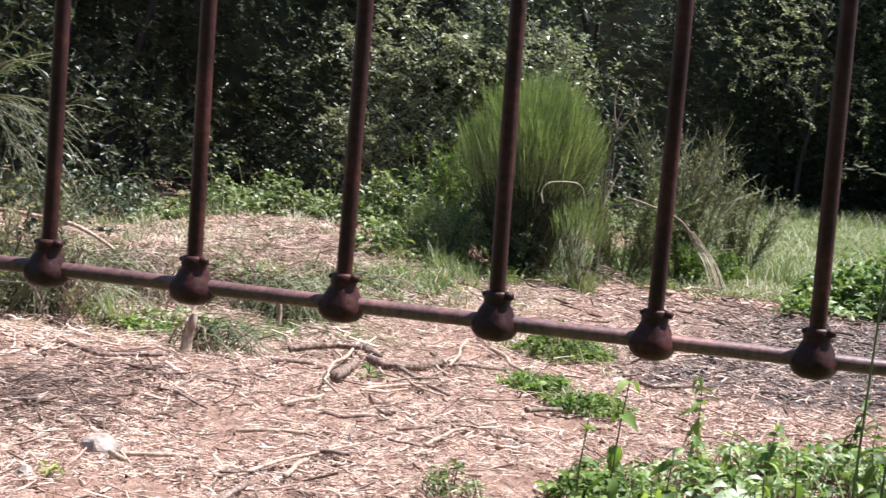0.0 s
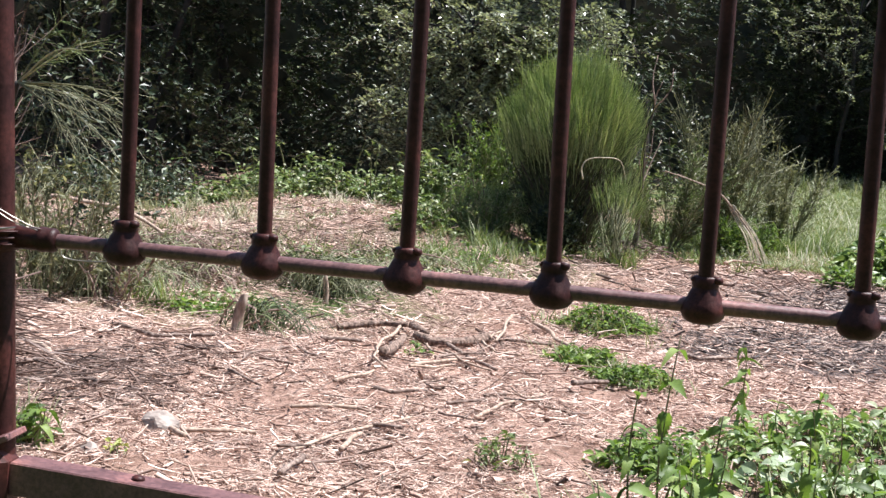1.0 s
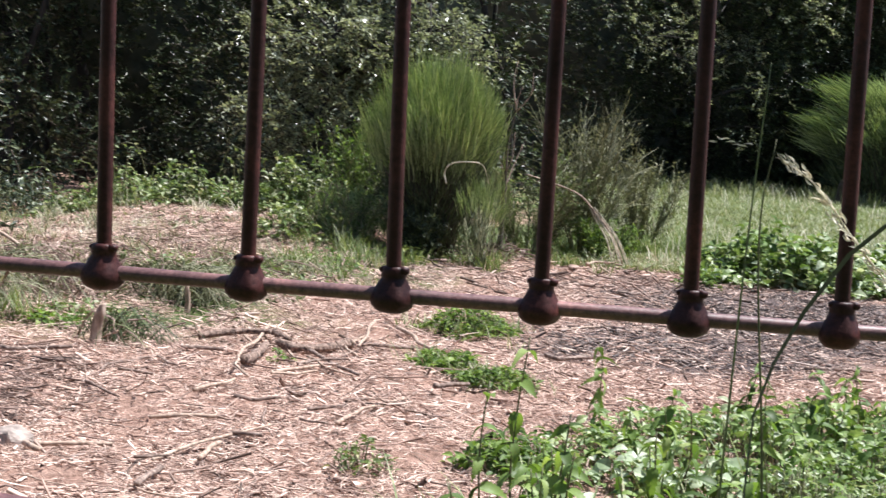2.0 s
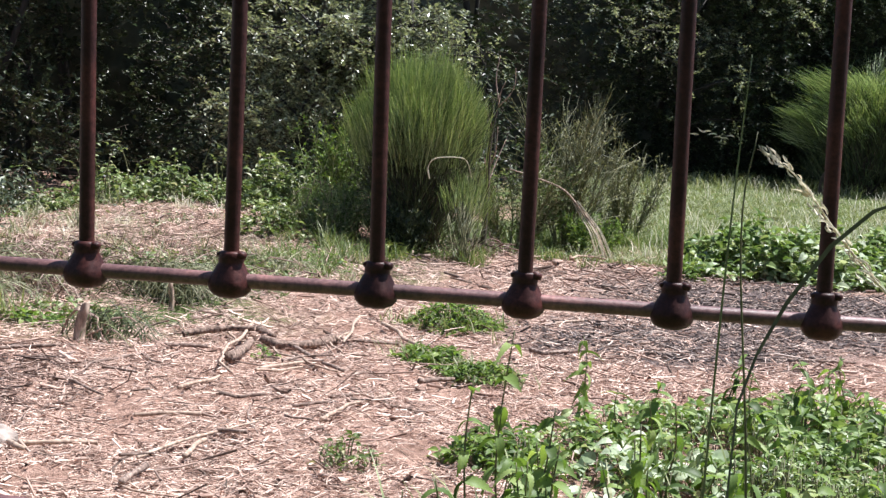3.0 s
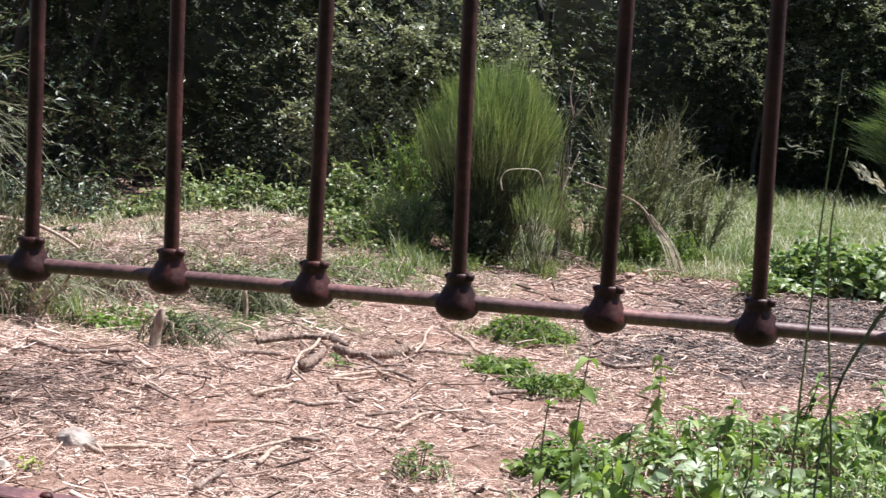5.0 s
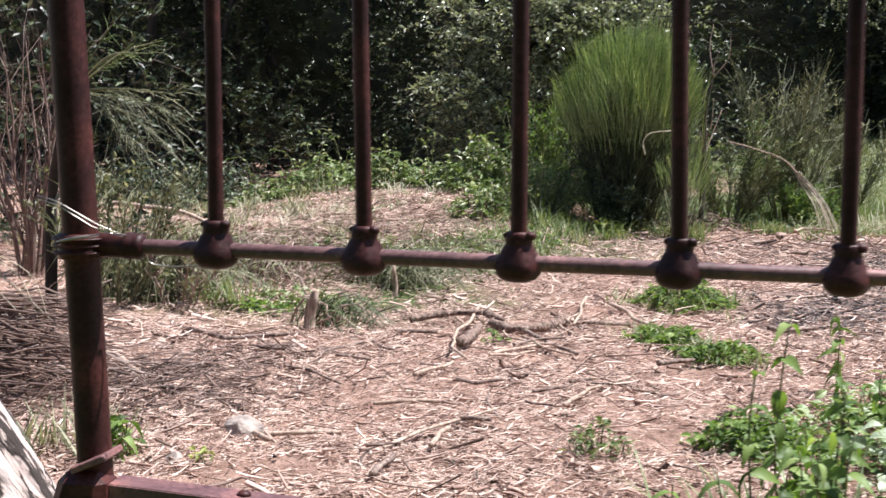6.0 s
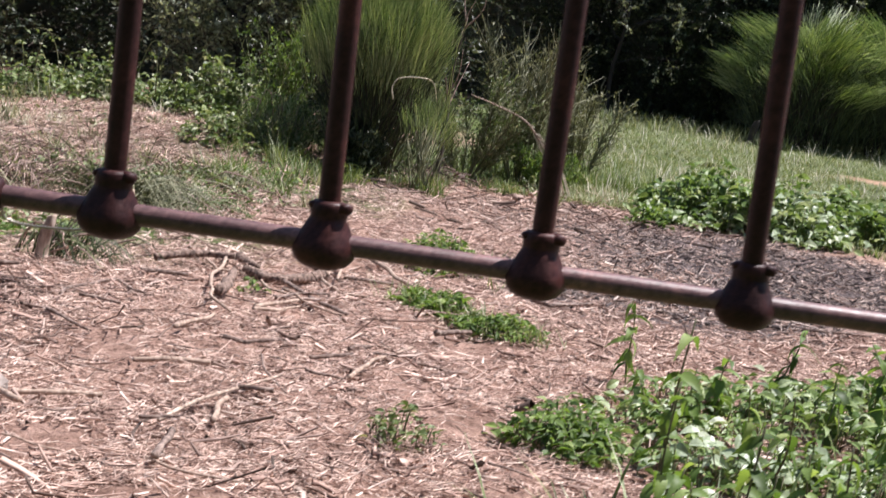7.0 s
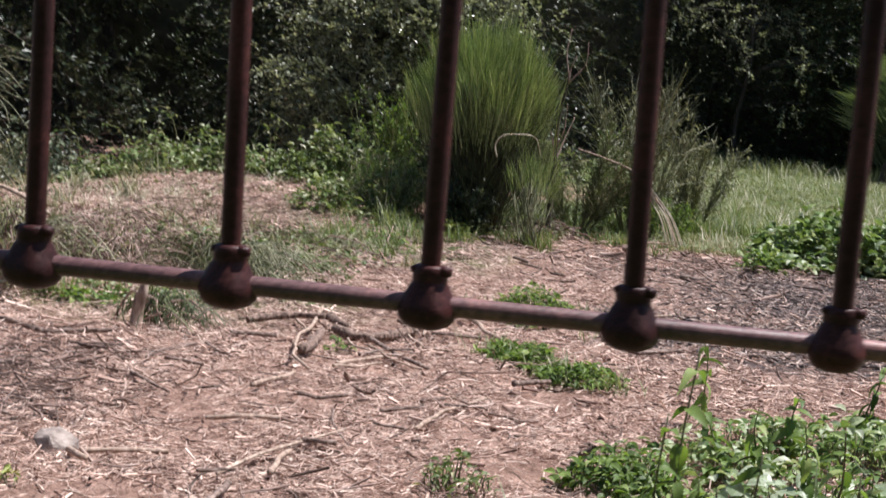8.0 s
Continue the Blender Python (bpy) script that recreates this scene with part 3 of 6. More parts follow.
def build_bedstead():
    bed = thing("iron_bedstead", (0, 0, 0), "rusty red-brown iron bed headboard standing on the ground as a gate", "bed frame")
    rods = range(1, 11)
    right = 0.92
    joint_profile = [(0.002, -0.0168), (0.009, -0.0162), (0.0142, -0.0140), (0.0176, -0.0102), (0.0190, -0.0062), (0.0190, -0.0030), (0.0178, 0.0005), (0.0160, 0.0042),
                     (0.0141, 0.0082), (0.0124, 0.0118), (0.0115, 0.0140), (0.0112, 0.0152), (0.0115, 0.0170), (0.0116, 0.0198), (0.0112, 0.0228), (0.0102, 0.0246), (0.0068, 0.0252)]
    v, f = lathe(joint_profile, 28, 0.88)
    a = np.arctan2(v[:, 1], v[:, 0])
    v[:, :2] *= (1 + 0.06 * (v[:, 2] < 0.012) * np.cos(4 * (a - 0.35)))[:, None]
    joint = mesh_of("joint", v, f, IRON)
    lip = mesh_of("lip", *lathe([(0.001, -0.002), (0.0042, -0.0017), (0.005, 0), (0.0042, 0.0017), (0.001, 0.002)], 12), IRON)
    boss = mesh_of("boss", *lathe([(0.0024, -0.002), (0.0024, 0.0006), (0.0018, 0.0012), (0.0006, 0.0014)], 10), IRON)
    for z in (RAIL_Z, TOP_Z):
        part("rail", mesh_of("rail", *tube([(post_x(z), 0, z), (0.1, 0.001, z - 0.001), (right, 0, z)], RAIL_R, 14, 20, 0.012, 5), WORN_LIT_IRON), bed, "rail in paler pinkish brown, for wear and sunlight on its top")
    for i in rods:
        bow = 0.0022 * math.sin(2.7 * i)
        line = [(rod_x(i, z) + bow * math.sin(math.pi * k / 3), 0.002 * math.sin(i), z) for k, z in enumerate(np.linspace(RAIL_Z, TOP_Z, 4))]
        part("rod", mesh_of("rod", *tube(line, ROD_R, 14, 14, 0.012, i), IRON), bed)
        j = part("joint", joint, bed, "bell-shaped cast iron joint")
        j.location, j.rotation_euler = (rod_x(i), 0, RAIL_Z), (0, 0, 0.25 * math.sin(3.1 * i))
        e = part("lip", lip, j)
        e.location, e.rotation_euler, e.scale = (0.0095, -0.0045, 0.0222), (0.1, 0.2, 0), (1.0, 1.0, 1.5)
        e = part("lip", lip, j)
        e.location, e.rotation_euler, e.scale = (-0.0095, -0.001, 0.0222), (0.0, -0.35, 0), (0.8, 0.8, 1.1)
        if i in (4, 9):
            k = part("boss", boss, j)
            k.location, k.rotation_euler = (0.006, -0.0140, -0.002), (radians(90), 0, 0)
        j = part("joint", joint, bed)
        j.location, j.rotation_euler = (rod_x(i, TOP_Z), 0, TOP_Z), (radians(180), 0, 0)
    for side in (0, 1):
        px = post_x if side == 0 else (lambda z: right)
        ground_z = float(rise(px(0), 0)) - 0.03
        line = [(px(z), 0, z) for z in (ground_z, 0.24, 0.46, 0.8, TOP_Z + 0.12)]
        post = part("post", mesh_of("post", *tube(line, (0.0155, 0.0155, 0.0155, 0.0155, 0.0155), 20, 10, 0.006, 7 + side), IRON), bed)
        for z in (RAIL_Z, TOP_Z):
            s = 1 if side == 0 else -1
            ring = lathe([(0.0158, -0.013), (0.0195, -0.012), (0.0205, -0.006), (0.0185, -0.003), (0.0185, 0.002), (0.021, 0.004), (0.0205, 0.0085), (0.0158, 0.010)], 20)
            c = part("collar", mesh_of("collar", *ring, IRON), post, "cast iron collar")
            c.location = (px(z), 0, z)
            sleeve = lathe([(0.009, 0.012), (0.0105, 0.014), (0.0108, 0.040), (0.0117, 0.0415), (0.0119, 0.046), (0.0112, 0.048), (0.0112, 0.052), (0.0115, 0.054), (0.0102, 0.057), (0.0068, 0.059)], 18)
            c = part("sleeve", mesh_of("sleeve", *sleeve, IRON), post)
            c.location, c.rotation_euler = (px(z), 0, z), (0, radians(90 * s), 0)
        cap = part("cap", mesh_of("cap", *lathe([(0.0165, 0), (0.018, 0.004), (0.018, 0.01), (0.02, 0.02), (0.018, 0.034), (0.01, 0.043), (0.001, 0.045)], 18), IRON), post)
        cap.location = (px(TOP_Z + 0.12), 0, TOP_Z + 0.118)
        c = part("bracket", box(-0.027, 0.018, -0.028, 0.012, 0.172, 0.262, IRON, "bracket", 0.009), post, "cast lug for the side rail")
        c.location = (px(0.25), 0, 0)
        for v in c.data.vertices:
            if v.co.z < 0.21 and v.co.x < 0:
                v.co.x -= 0.022
        e = part("flange", box(-0.013, 0.021, -0.029, 0.012, -0.003, 0.003, WORN_LIT_IRON, "flange", 0.001), c)
        e.location, e.rotation_euler = (0.001, 0, 0.270), (0, radians(-24), 0)
        c = part("foot", mesh_of("foot", *lathe([(0.019, 0), (0.021, 0.006), (0.0175, 0.02), (0.0155, 0.026)], 18), IRON), post)
        c.location = (px(0), 0, ground_z + 0.028)
    x0, x1, zt = post_x(0.25) + 0.017, right - 0.016, 0.252
    bar = part("angle_iron", box(x0, x1, -0.014, 0.016, zt - 0.004, zt, WORN_LIT_IRON, "angle_flange", 0.0008), bed, "rusty angle iron bar")
    part("web", box(x0, x1, -0.0145, -0.0105, zt - 0.031, zt - 0.0005, WORN_LIT_IRON, "angle_web", 0.0008), bar)
    hinge = Matrix.Translation((x0, 0, zt))
    bar.matrix_basis = hinge @ pose(0, 0, 0, 0, 2.9, 0) @ hinge.inverted()
    for x in (-0.365, -0.10, 0.2, 0.5):
        v = part("rivet", mesh_of("rivet", *lathe([(0.0065, 0), (0.006, 0.002), (0.0042, 0.0036), (0.0008, 0.0044)], 12), IRON), bar)
        v.location = (x, 0.001, zt)
    return bed


build_bedstead()


def build_tie_wires():
    """Fence wire wound round the post and sagging below the rail."""
    x, z = post_x(RAIL_Z), RAIL_Z
    w = thing("tie_wire", (x, 0, z), "thin pale wire wound round the rusty bed post", "wire")
    for k in range(3):
        turn = [((0.0225 + 0.001 * k) * math.cos(a), 0.0225 * math.sin(a), -0.008 + 0.006 * k + 0.002 * a / 6.3) for a in np.linspace(0, 6.2, 14)]
        part("coil", mesh_of("coil", *tube(turn, 0.0011, 6, 3), IRON), w, "rusty wire coil")
    part("strand", mesh_of("strand", *tube([(-0.03, -0.02, 0.043), (-0.008, -0.026, 0.038), (0.02, -0.02, 0.022), (0.04, -0.012, 0.012), (0.047, 0.004, 0.008)], 0.0005, 6), WIRE), w)
    part("strand", mesh_of("strand", *tube([(-0.03, -0.02, 0.040), (-0.006, -0.026, 0.034), (0.022, -0.02, 0.017), (0.043, -0.010, 0.009)], 0.0005, 6), WIRE), w)
    part("clip", mesh_of("clip", *tube([(-0.012, -0.024, 0.004), (0.006, -0.026, 0.008), (0.026, -0.018, 0.011)], (0.0006, 0.0016, 0.0006), 8), WIRE), w, "flattened pale wire end")
    part("sagging_end", mesh_of("sagging_end", *tube([(0.056, 0.010, -0.006), (0.0565, 0.014, -0.015), (0.066, 0.016, -0.0185), (0.084, 0.016, -0.0185), (0.104, 0.012, -0.016), (0.118, 0.010, -0.009)], 0.0009, 6), WIRE), w)


build_tie_wires()


# ---- sticks, logs, stones ----
def stick(name, pts, r0, r1, mat, label, seed, group="", lift=0.0, category="stick"):
    p = [(x, y, float(rise(x, y)) + r0 * 0.8 + 0.015 + lift) for x, y in pts]
    c = np.mean(p, axis=0)
    r = np.random.default_rng(seed)
    line = []
    for a, b in zip(p, p[1:]):
        size = math.dist(a, b)
        line += [np.array(a) * (1 - f) + np.array(b) * f + r.normal(0, 0.022 * size, 3) * (1, 1, 0.2) * (0 < f) for f in (0, 0.35, 0.7)]
    line = np.array([*line, p[-1]]) - c
    rad = (0.9 if category == "log" else 0.74) * np.linspace(r0, r1, len(line)) * r.uniform(0.94, 1.07, len(line))
    me = mesh_of(name, *tube(line, rad, 10, 7, 0.2 if category == "log" else 0.16, seed), mat)
    return solid(name, me, label, category, group, place=c)


GROUP = "sticks on the mulch"
PALE, BROWN = "bare pale stick lying on dry mulch", "grey-brown broken stick lying on dry mulch"
stick("stick", [(-0.517, 1.20), (-0.371, 1.59)], 0.0046, 0.003, STAKE_WOOD, "long straight pale stick lying on dry mulch", 1, GROUP)
stick("stick", [(-0.43, 1.46), (-0.37, 1.46)], 0.006, 0.005, BARK, BROWN, 2, GROUP)
stick("stick", [(-0.44, 1.23), (-0.44, 1.40)], 0.007, 0.006, PEELED, PALE, 3, GROUP)
stick("stick", [(-0.63, 1.59), (-0.57, 1.61), (-0.50, 1.63)], 0.006, 0.006, PEELED, PALE, 4, GROUP)
stick("stick", [(-0.748, 1.262), (-0.69, 1.30), (-0.63, 1.338)], 0.006, 0.005, PEELED, PALE, 5, GROUP)
stick("stick", [(-0.485, 0.98), (-0.49, 1.16)], 0.0075, 0.0065, BARK, "short thick stick with pale peeled top", 6, GROUP)
stick("stick", [(-0.54, 1.16), (-0.485, 1.19)], 0.004, 0.003, BARK, BROWN, 7, GROUP, 0.015)
stick("stick", [(-0.33, 1.67), (-0.26, 1.60)], 0.004, 0.003, BARK, BROWN, 8, GROUP)
stick("stick", [(-0.33, 1.78), (-0.25, 1.83)], 0.005, 0.005, BARK, BROWN, 9, GROUP)
stick("stick", [(-0.26, 1.89), (-0.22, 1.95)], 0.007, 0.006, BARK, BROWN, 10, GROUP)
stick("stick", [(-0.25, 1.65), (-0.21, 1.79), (-0.13, 2.01)], 0.006, 0.004, PEELED, PALE, 11, GROUP)
stick("stick", [(-0.51, 1.83), (-0.46, 1.84), (-0.41, 1.88)], 0.006, 0.004, BARK, BROWN, 12, GROUP)
stick("stick", [(-0.60, 1.85), (-0.55, 2.05)], 0.006, 0.005, PEELED, PALE, 13, GROUP)
stick("stick", [(-0.862, 2.01), (-0.829, 2.255), (-0.809, 2.32), (-0.758, 2.22), (-0.713, 2.15)], 0.005, 0.003, BARK, "bent brown branch lying on dry mulch", 14, GROUP)
stick("stick", [(-0.85, 1.86), (-0.74, 1.75)], 0.005, 0.003, BARK, BROWN, 15, GROUP)
stick("stick", [(-0.83, 2.04), (-0.74, 2.02)], 0.005, 0.004, BARK, BROWN, 16, GROUP)
stick("stick", [(-0.42, 1.76), (-0.35, 1.47)], 0.003, 0.002, BARK, BROWN, 17, GROUP)
stick("stick", [(-0.45, 2.57), (-0.36, 2.42), (-0.28, 2.28)], 0.008, 0.005, BARK, BROWN, 18, GROUP)
stick("stick", [(-0.48, 2.20), (-0.40, 2.40)], 0.006, 0.005, PEELED, PALE, 19, GROUP)
stick("stick", [(-0.31, 2.74), (-0.18, 2.78)], 0.008, 0.006, BARK, BROWN, 20, GROUP)
stick("stick", [(-0.26, 3.12), (-0.13, 2.78)], 0.009, 0.007, PEELED, PALE, 21, GROUP)
stick("stick", [(-0.78, 2.45), (-0.67, 2.48)], 0.008, 0.007, BARK, BROWN, 22, GROUP)
stick("stick", [(-0.08, 2.18), (0.0, 2.27)], 0.010, 0.007, BARK, BROWN, 23, GROUP)
stick("stick", [(0.20, 2.88), (0.24, 2.81), (0.37, 2.93)], 0.009, 0.006, BARK, "bent brown branch lying on dry mulch", 24, GROUP)
stick("stick", [(0.97, 2.98), (1.19, 3.06)], 0.007, 0.005, BARK, BROWN, 25, GROUP)
stick("stick", [(0.42, 5.62), (0.47, 5.82), (0.55, 5.86), (0.60, 5.72)], 0.008, 0.005, PEELED, "pale curved branch at the edge of burnt ground", 42, GROUP, 0.02)
stick("stick", [(0.25, 3.48), (0.39, 3.59)], 0.008, 0.006, PEELED, PALE, 26, GROUP)
stick("stick", [(-0.90, 3.39), (-0.77, 3.65)], 0.007, 0.005, PEELED, PALE, 27, GROUP)
stick("stick", [(0.49, 2.89), (0.66, 3.07)], 0.006, 0.004, BARK, BROWN, 28, GROUP)
stick("stick", [(-0.624, 2.89), (-0.61, 2.6), (-0.595, 2.304), (-0.576, 2.18), (-0.517, 2.04)], 0.007, 0.004, PEELED, "curved peeled branch lying over thicker logs", 29, GROUP, 0.012)
stick("stick", [(-0.338, 3.18), (-0.326, 2.87), (-0.322, 2.60)], 0.007, 0.005, PEELED, "white forked dead branch lying on dry mulch", 30, GROUP, 0.012)
stick("stick", [(-0.326, 2.87), (-0.35, 2.72)], 0.005, 0.003, PEELED, PALE, 35, GROUP, 0.012)
stick("stick", [(-1.50, 2.08), (-1.39, 1.95), (-1.28, 1.83), (-1.165, 1.67)], 0.011, 0.007, PEELED, "thick pale branch lying beside the brush pile", 43, GROUP, 0.01)
stick("stick", [(-1.30, 2.30), (-1.16, 2.24), (-1.02, 2.28)], 0.009, 0.006, BARK, "brown branch at the edge of the mulch", 44, GROUP)
LOGS = "fallen branch wood"
stick("log", [(-0.786, 2.68), (-0.72, 2.72), (-0.66, 2.75), (-0.593, 2.74)], 0.0115, 0.008, LOG_BARK, "thick dead branch with peeling bark", 31, LOGS, 0.004, "log")
stick("log", [(-0.574, 2.26), (-0.572, 2.42), (-0.58, 2.62)], 0.015, 0.010, LOG_BARK, "short thick grey log on the mulch", 32, LOGS, category="log")
stick("log", [(-0.555, 2.66), (-0.50, 2.60), (-0.456, 2.60), (-0.359, 2.74)], 0.012, 0.016, LOG_BARK, "knobbly brown log on the mulch", 33, LOGS, category="log")
stick("log", [(-0.592, 2.80), (-0.530, 2.70)], 0.012, 0.009, LOG_BARK, "short dark log on the mulch", 34, LOGS, category="log")
for _k, (_p, _m) in enumerate([
        ([(-0.441, 2.471), (-0.36, 2.36), (-0.29, 2.25)], PEELED), ([(-0.479, 2.143), (-0.43, 2.22), (-0.391, 2.324)], PEELED), ([(-0.50, 2.52), (-0.47, 2.44), (-0.42, 2.42)], STAKE_WOOD),
        ([(-0.66, 2.70), (-0.62, 2.62), (-0.55, 2.60)], PEELED), ([(-0.45, 2.36), (-0.40, 2.44), (-0.33, 2.47)], BARK), ([(-0.36, 2.62), (-0.31, 2.52), (-0.24, 2.50)], PEELED)]):
    stick("stick", _p, 0.0048, 0.003, _m, "broken twig lying among fallen branch wood", 500 + _k, GROUP, 0.006)
_r = np.random.default_rng(55)
for _i in range(34):
    _y = 0.95 + 2.6 * _r.random() ** 1.2
    _x = -0.15 * (_y + 0.4) + (0.3 + 0.27 * (_y + 0.6)) * (2 * _r.random() - 1)
    _a, _l = _r.uniform(-0.9, 0.9), _r.uniform(0.05, 0.17)
    _w = _r.uniform(0.0016, 0.0034)
    if math.hypot(_x + 0.805, _y - 1.27) < 0.24:
        continue
    stick("stick", [(_x - _l * math.cos(_a) / 2, _y - _l * math.sin(_a) / 2), (_x + 0.1 * _l * _r.normal(), _y + 0.06 * _l * _r.normal()), (_x + _l * math.cos(_a) / 2, _y + _l * math.sin(_a) / 2)],
          _w, _w * 0.7, (PEELED, BARK, PEELED)[_i % 3], (PALE, BROWN, PALE)[_i % 3], 300 + _i, GROUP)


def post_stub(name, x, y, h, r, tilt, mat, label):
    """A stake with a split, slanting top."""
    z = float(rise(x, y))
    line = [(0, 0, -0.05), (tilt * 0.3, 0.003, h * 0.4), (tilt * 0.75, 0, h * 0.8), (tilt, 0, h)]
    v, f = tube(line, (r * 1.12, r, r * 0.95, r * 0.7), 14, 8, 0.12, int(h * 1000))
    up = v[:, 2] > h * 0.85
    v[up, 2] += 0.5 * (v[up, 0] - tilt) + 0.1 * r * np.sin(400 * v[up, 1])
    solid(name, mesh_of(name, v, f, mat), label, "stake", place=(x, y, z))


post_stub("wooden_stake", -1.02, 2.45, 0.115, 0.0155, 0.022, STAKE_WOOD, "short sawn stake leaning in the ground")
post_stub("wooden_stake", -0.945, 3.2, 0.105, 0.0095, -0.012, PEELED, "thin pale peg driven into the ground")
post_stub("wooden_stake", 2.95, 11.9, 0.22, 0.035, 0.03, DARK_BARK, "dark weathered post standing in the grass")


def rock(name, place, size, seed, label):
    bm = bmesh.new()
    bmesh.ops.create_icosphere(bm, subdivisions=3, radius=1)
    r = np.random.default_rng(seed)
    cuts = unit(r.normal(size=(9, 3)))
    depth = r.uniform(0.42, 0.72, 9)
    for v in bm.verts:
        c = np.array(v.co)
        for n, d in zip(cuts, depth):
            over = c @ n - d
            if over > 0:
                c = c - n * over
        c = c * (1 + 0.04 * noise.noise(Vector(c * 3)))
        v.co = Vector(c * np.array(size))
    me = bpy.data.meshes.new(name)
    bm.to_mesh(me)
    bm.free()
    me.materials.append(STONE)
    return solid(name, me, label, "stone", place=place)


def wedge_stone():
    """A split stone with a slanting pale top and an undercut front."""
    top = [(-0.030, 0.020, 0.034), (0.004, 0.030, 0.038), (0.040, 0.014, 0.024), (0.030, -0.012, 0.015), (0.006, -0.022, 0.016), (-0.004, -0.014, 0.030)]
    low = [(-0.038, 0.004, 0.020), (-0.004, -0.026, -0.006), (0.020, -0.020, -0.006), (0.032, 0.018, -0.006), (-0.014, 0.030, -0.006)]
    bm = bmesh.new()
    for p in top + low:
        bm.verts.new(p)
    bmesh.ops.convex_hull(bm, input=bm.verts[:])
    bmesh.ops.triangulate(bm, faces=bm.faces[:])
    bmesh.ops.subdivide_edges(bm, edges=bm.edges[:], cuts=5, use_grid_fill=True)
    for k in range(1):
        bmesh.ops.smooth_vert(bm, verts=bm.verts[:], factor=0.5, use_axis_x=True, use_axis_y=True, use_axis_z=True)
    for v in bm.verts:
        v.co += v.co.normalized() * (0.003 * noise.noise(v.co * 60) + 0.0012 * noise.noise(v.co * 220))
    me = bpy.data.meshes.new("stone")
    bm.to_mesh(me)
    bm.free()
    me.materials.append(STONE)
    solid("stone", me, "pale angular stone lying on dry mulch", "stone", place=(-0.803, 1.28, float(rise(-0.803, 1.28)) + 0.004))


wedge_stone()
rock("stone", (-0.85, 1.06, float(rise(-0.85, 1.06)) + 0.006), (0.02, 0.018, 0.014), 5, "small pale stone on dry mulch")
stick("stick", [(-0.768, 1.247), (-0.726, 1.205)], 0.0075, 0.006, PEELED, "short pale chunk of wood beside a stone", 41, GROUP)


# ---- foliage ----
def rand_dirs(r, n, lift=0.0):
    d = r.normal(size=(n, 3))
    d[:, 2] += lift
    return unit(d)


def hedge_front(x):
    k = np.clip((x - 0.3) / 0.6, 0, 1)
    return 8.9 + 4.7 * k * k * (3 - 2 * k) + 0.3 * np.sin(1.7 * x) + 0.25 * np.sin(4.1 * x + 1)


def sprays(r, c, d, length, per, leaf, wide=0.5):
    """Leafy twigs: at each place c a twig along d with leaves to both sides; returns leaves and twigs."""
    n = len(c)
    f = np.linspace(0.15, 1.0, per)[None, :, None]
    droop = np.array([0, 0, -0.25])
    line = c[:, None] + d[:, None] * (length[:, None, None] * f) + droop * (length[:, None, None] * f**2)
    side = unit(np.cross(d, np.array([0.1, 0.2, 1.0])))
    sgn = np.where(np.arange(per) % 2, 1.0, -1.0)[None, :, None]
    along = d[:, None] * 0.7 + side[:, None] * sgn * 0.8 + r.normal(0, 0.35, (n, per, 3))
    up = np.array([0, 0, 1.0]) + r.normal(0, 0.55, (n, per, 3))
    ln = leaf * r.uniform(0.6, 1.25, n * per)
    pos = (line + r.normal(0, 0.008, line.shape)).reshape(-1, 3)
    leaves = scatter(LEAF4, pos, along.reshape(-1, 3), up.reshape(-1, 3), ln, ln * wide)
    k = np.linspace(0, 1, 3)[None, :, None]
    tw = c[:, None] + d[:, None] * (length[:, None, None] * k) + droop * (length[:, None, None] * k**2)
    return leaves, strands(tw, np.tile([0.003, 0.002, 0.001], (n, 1)), 3, False)


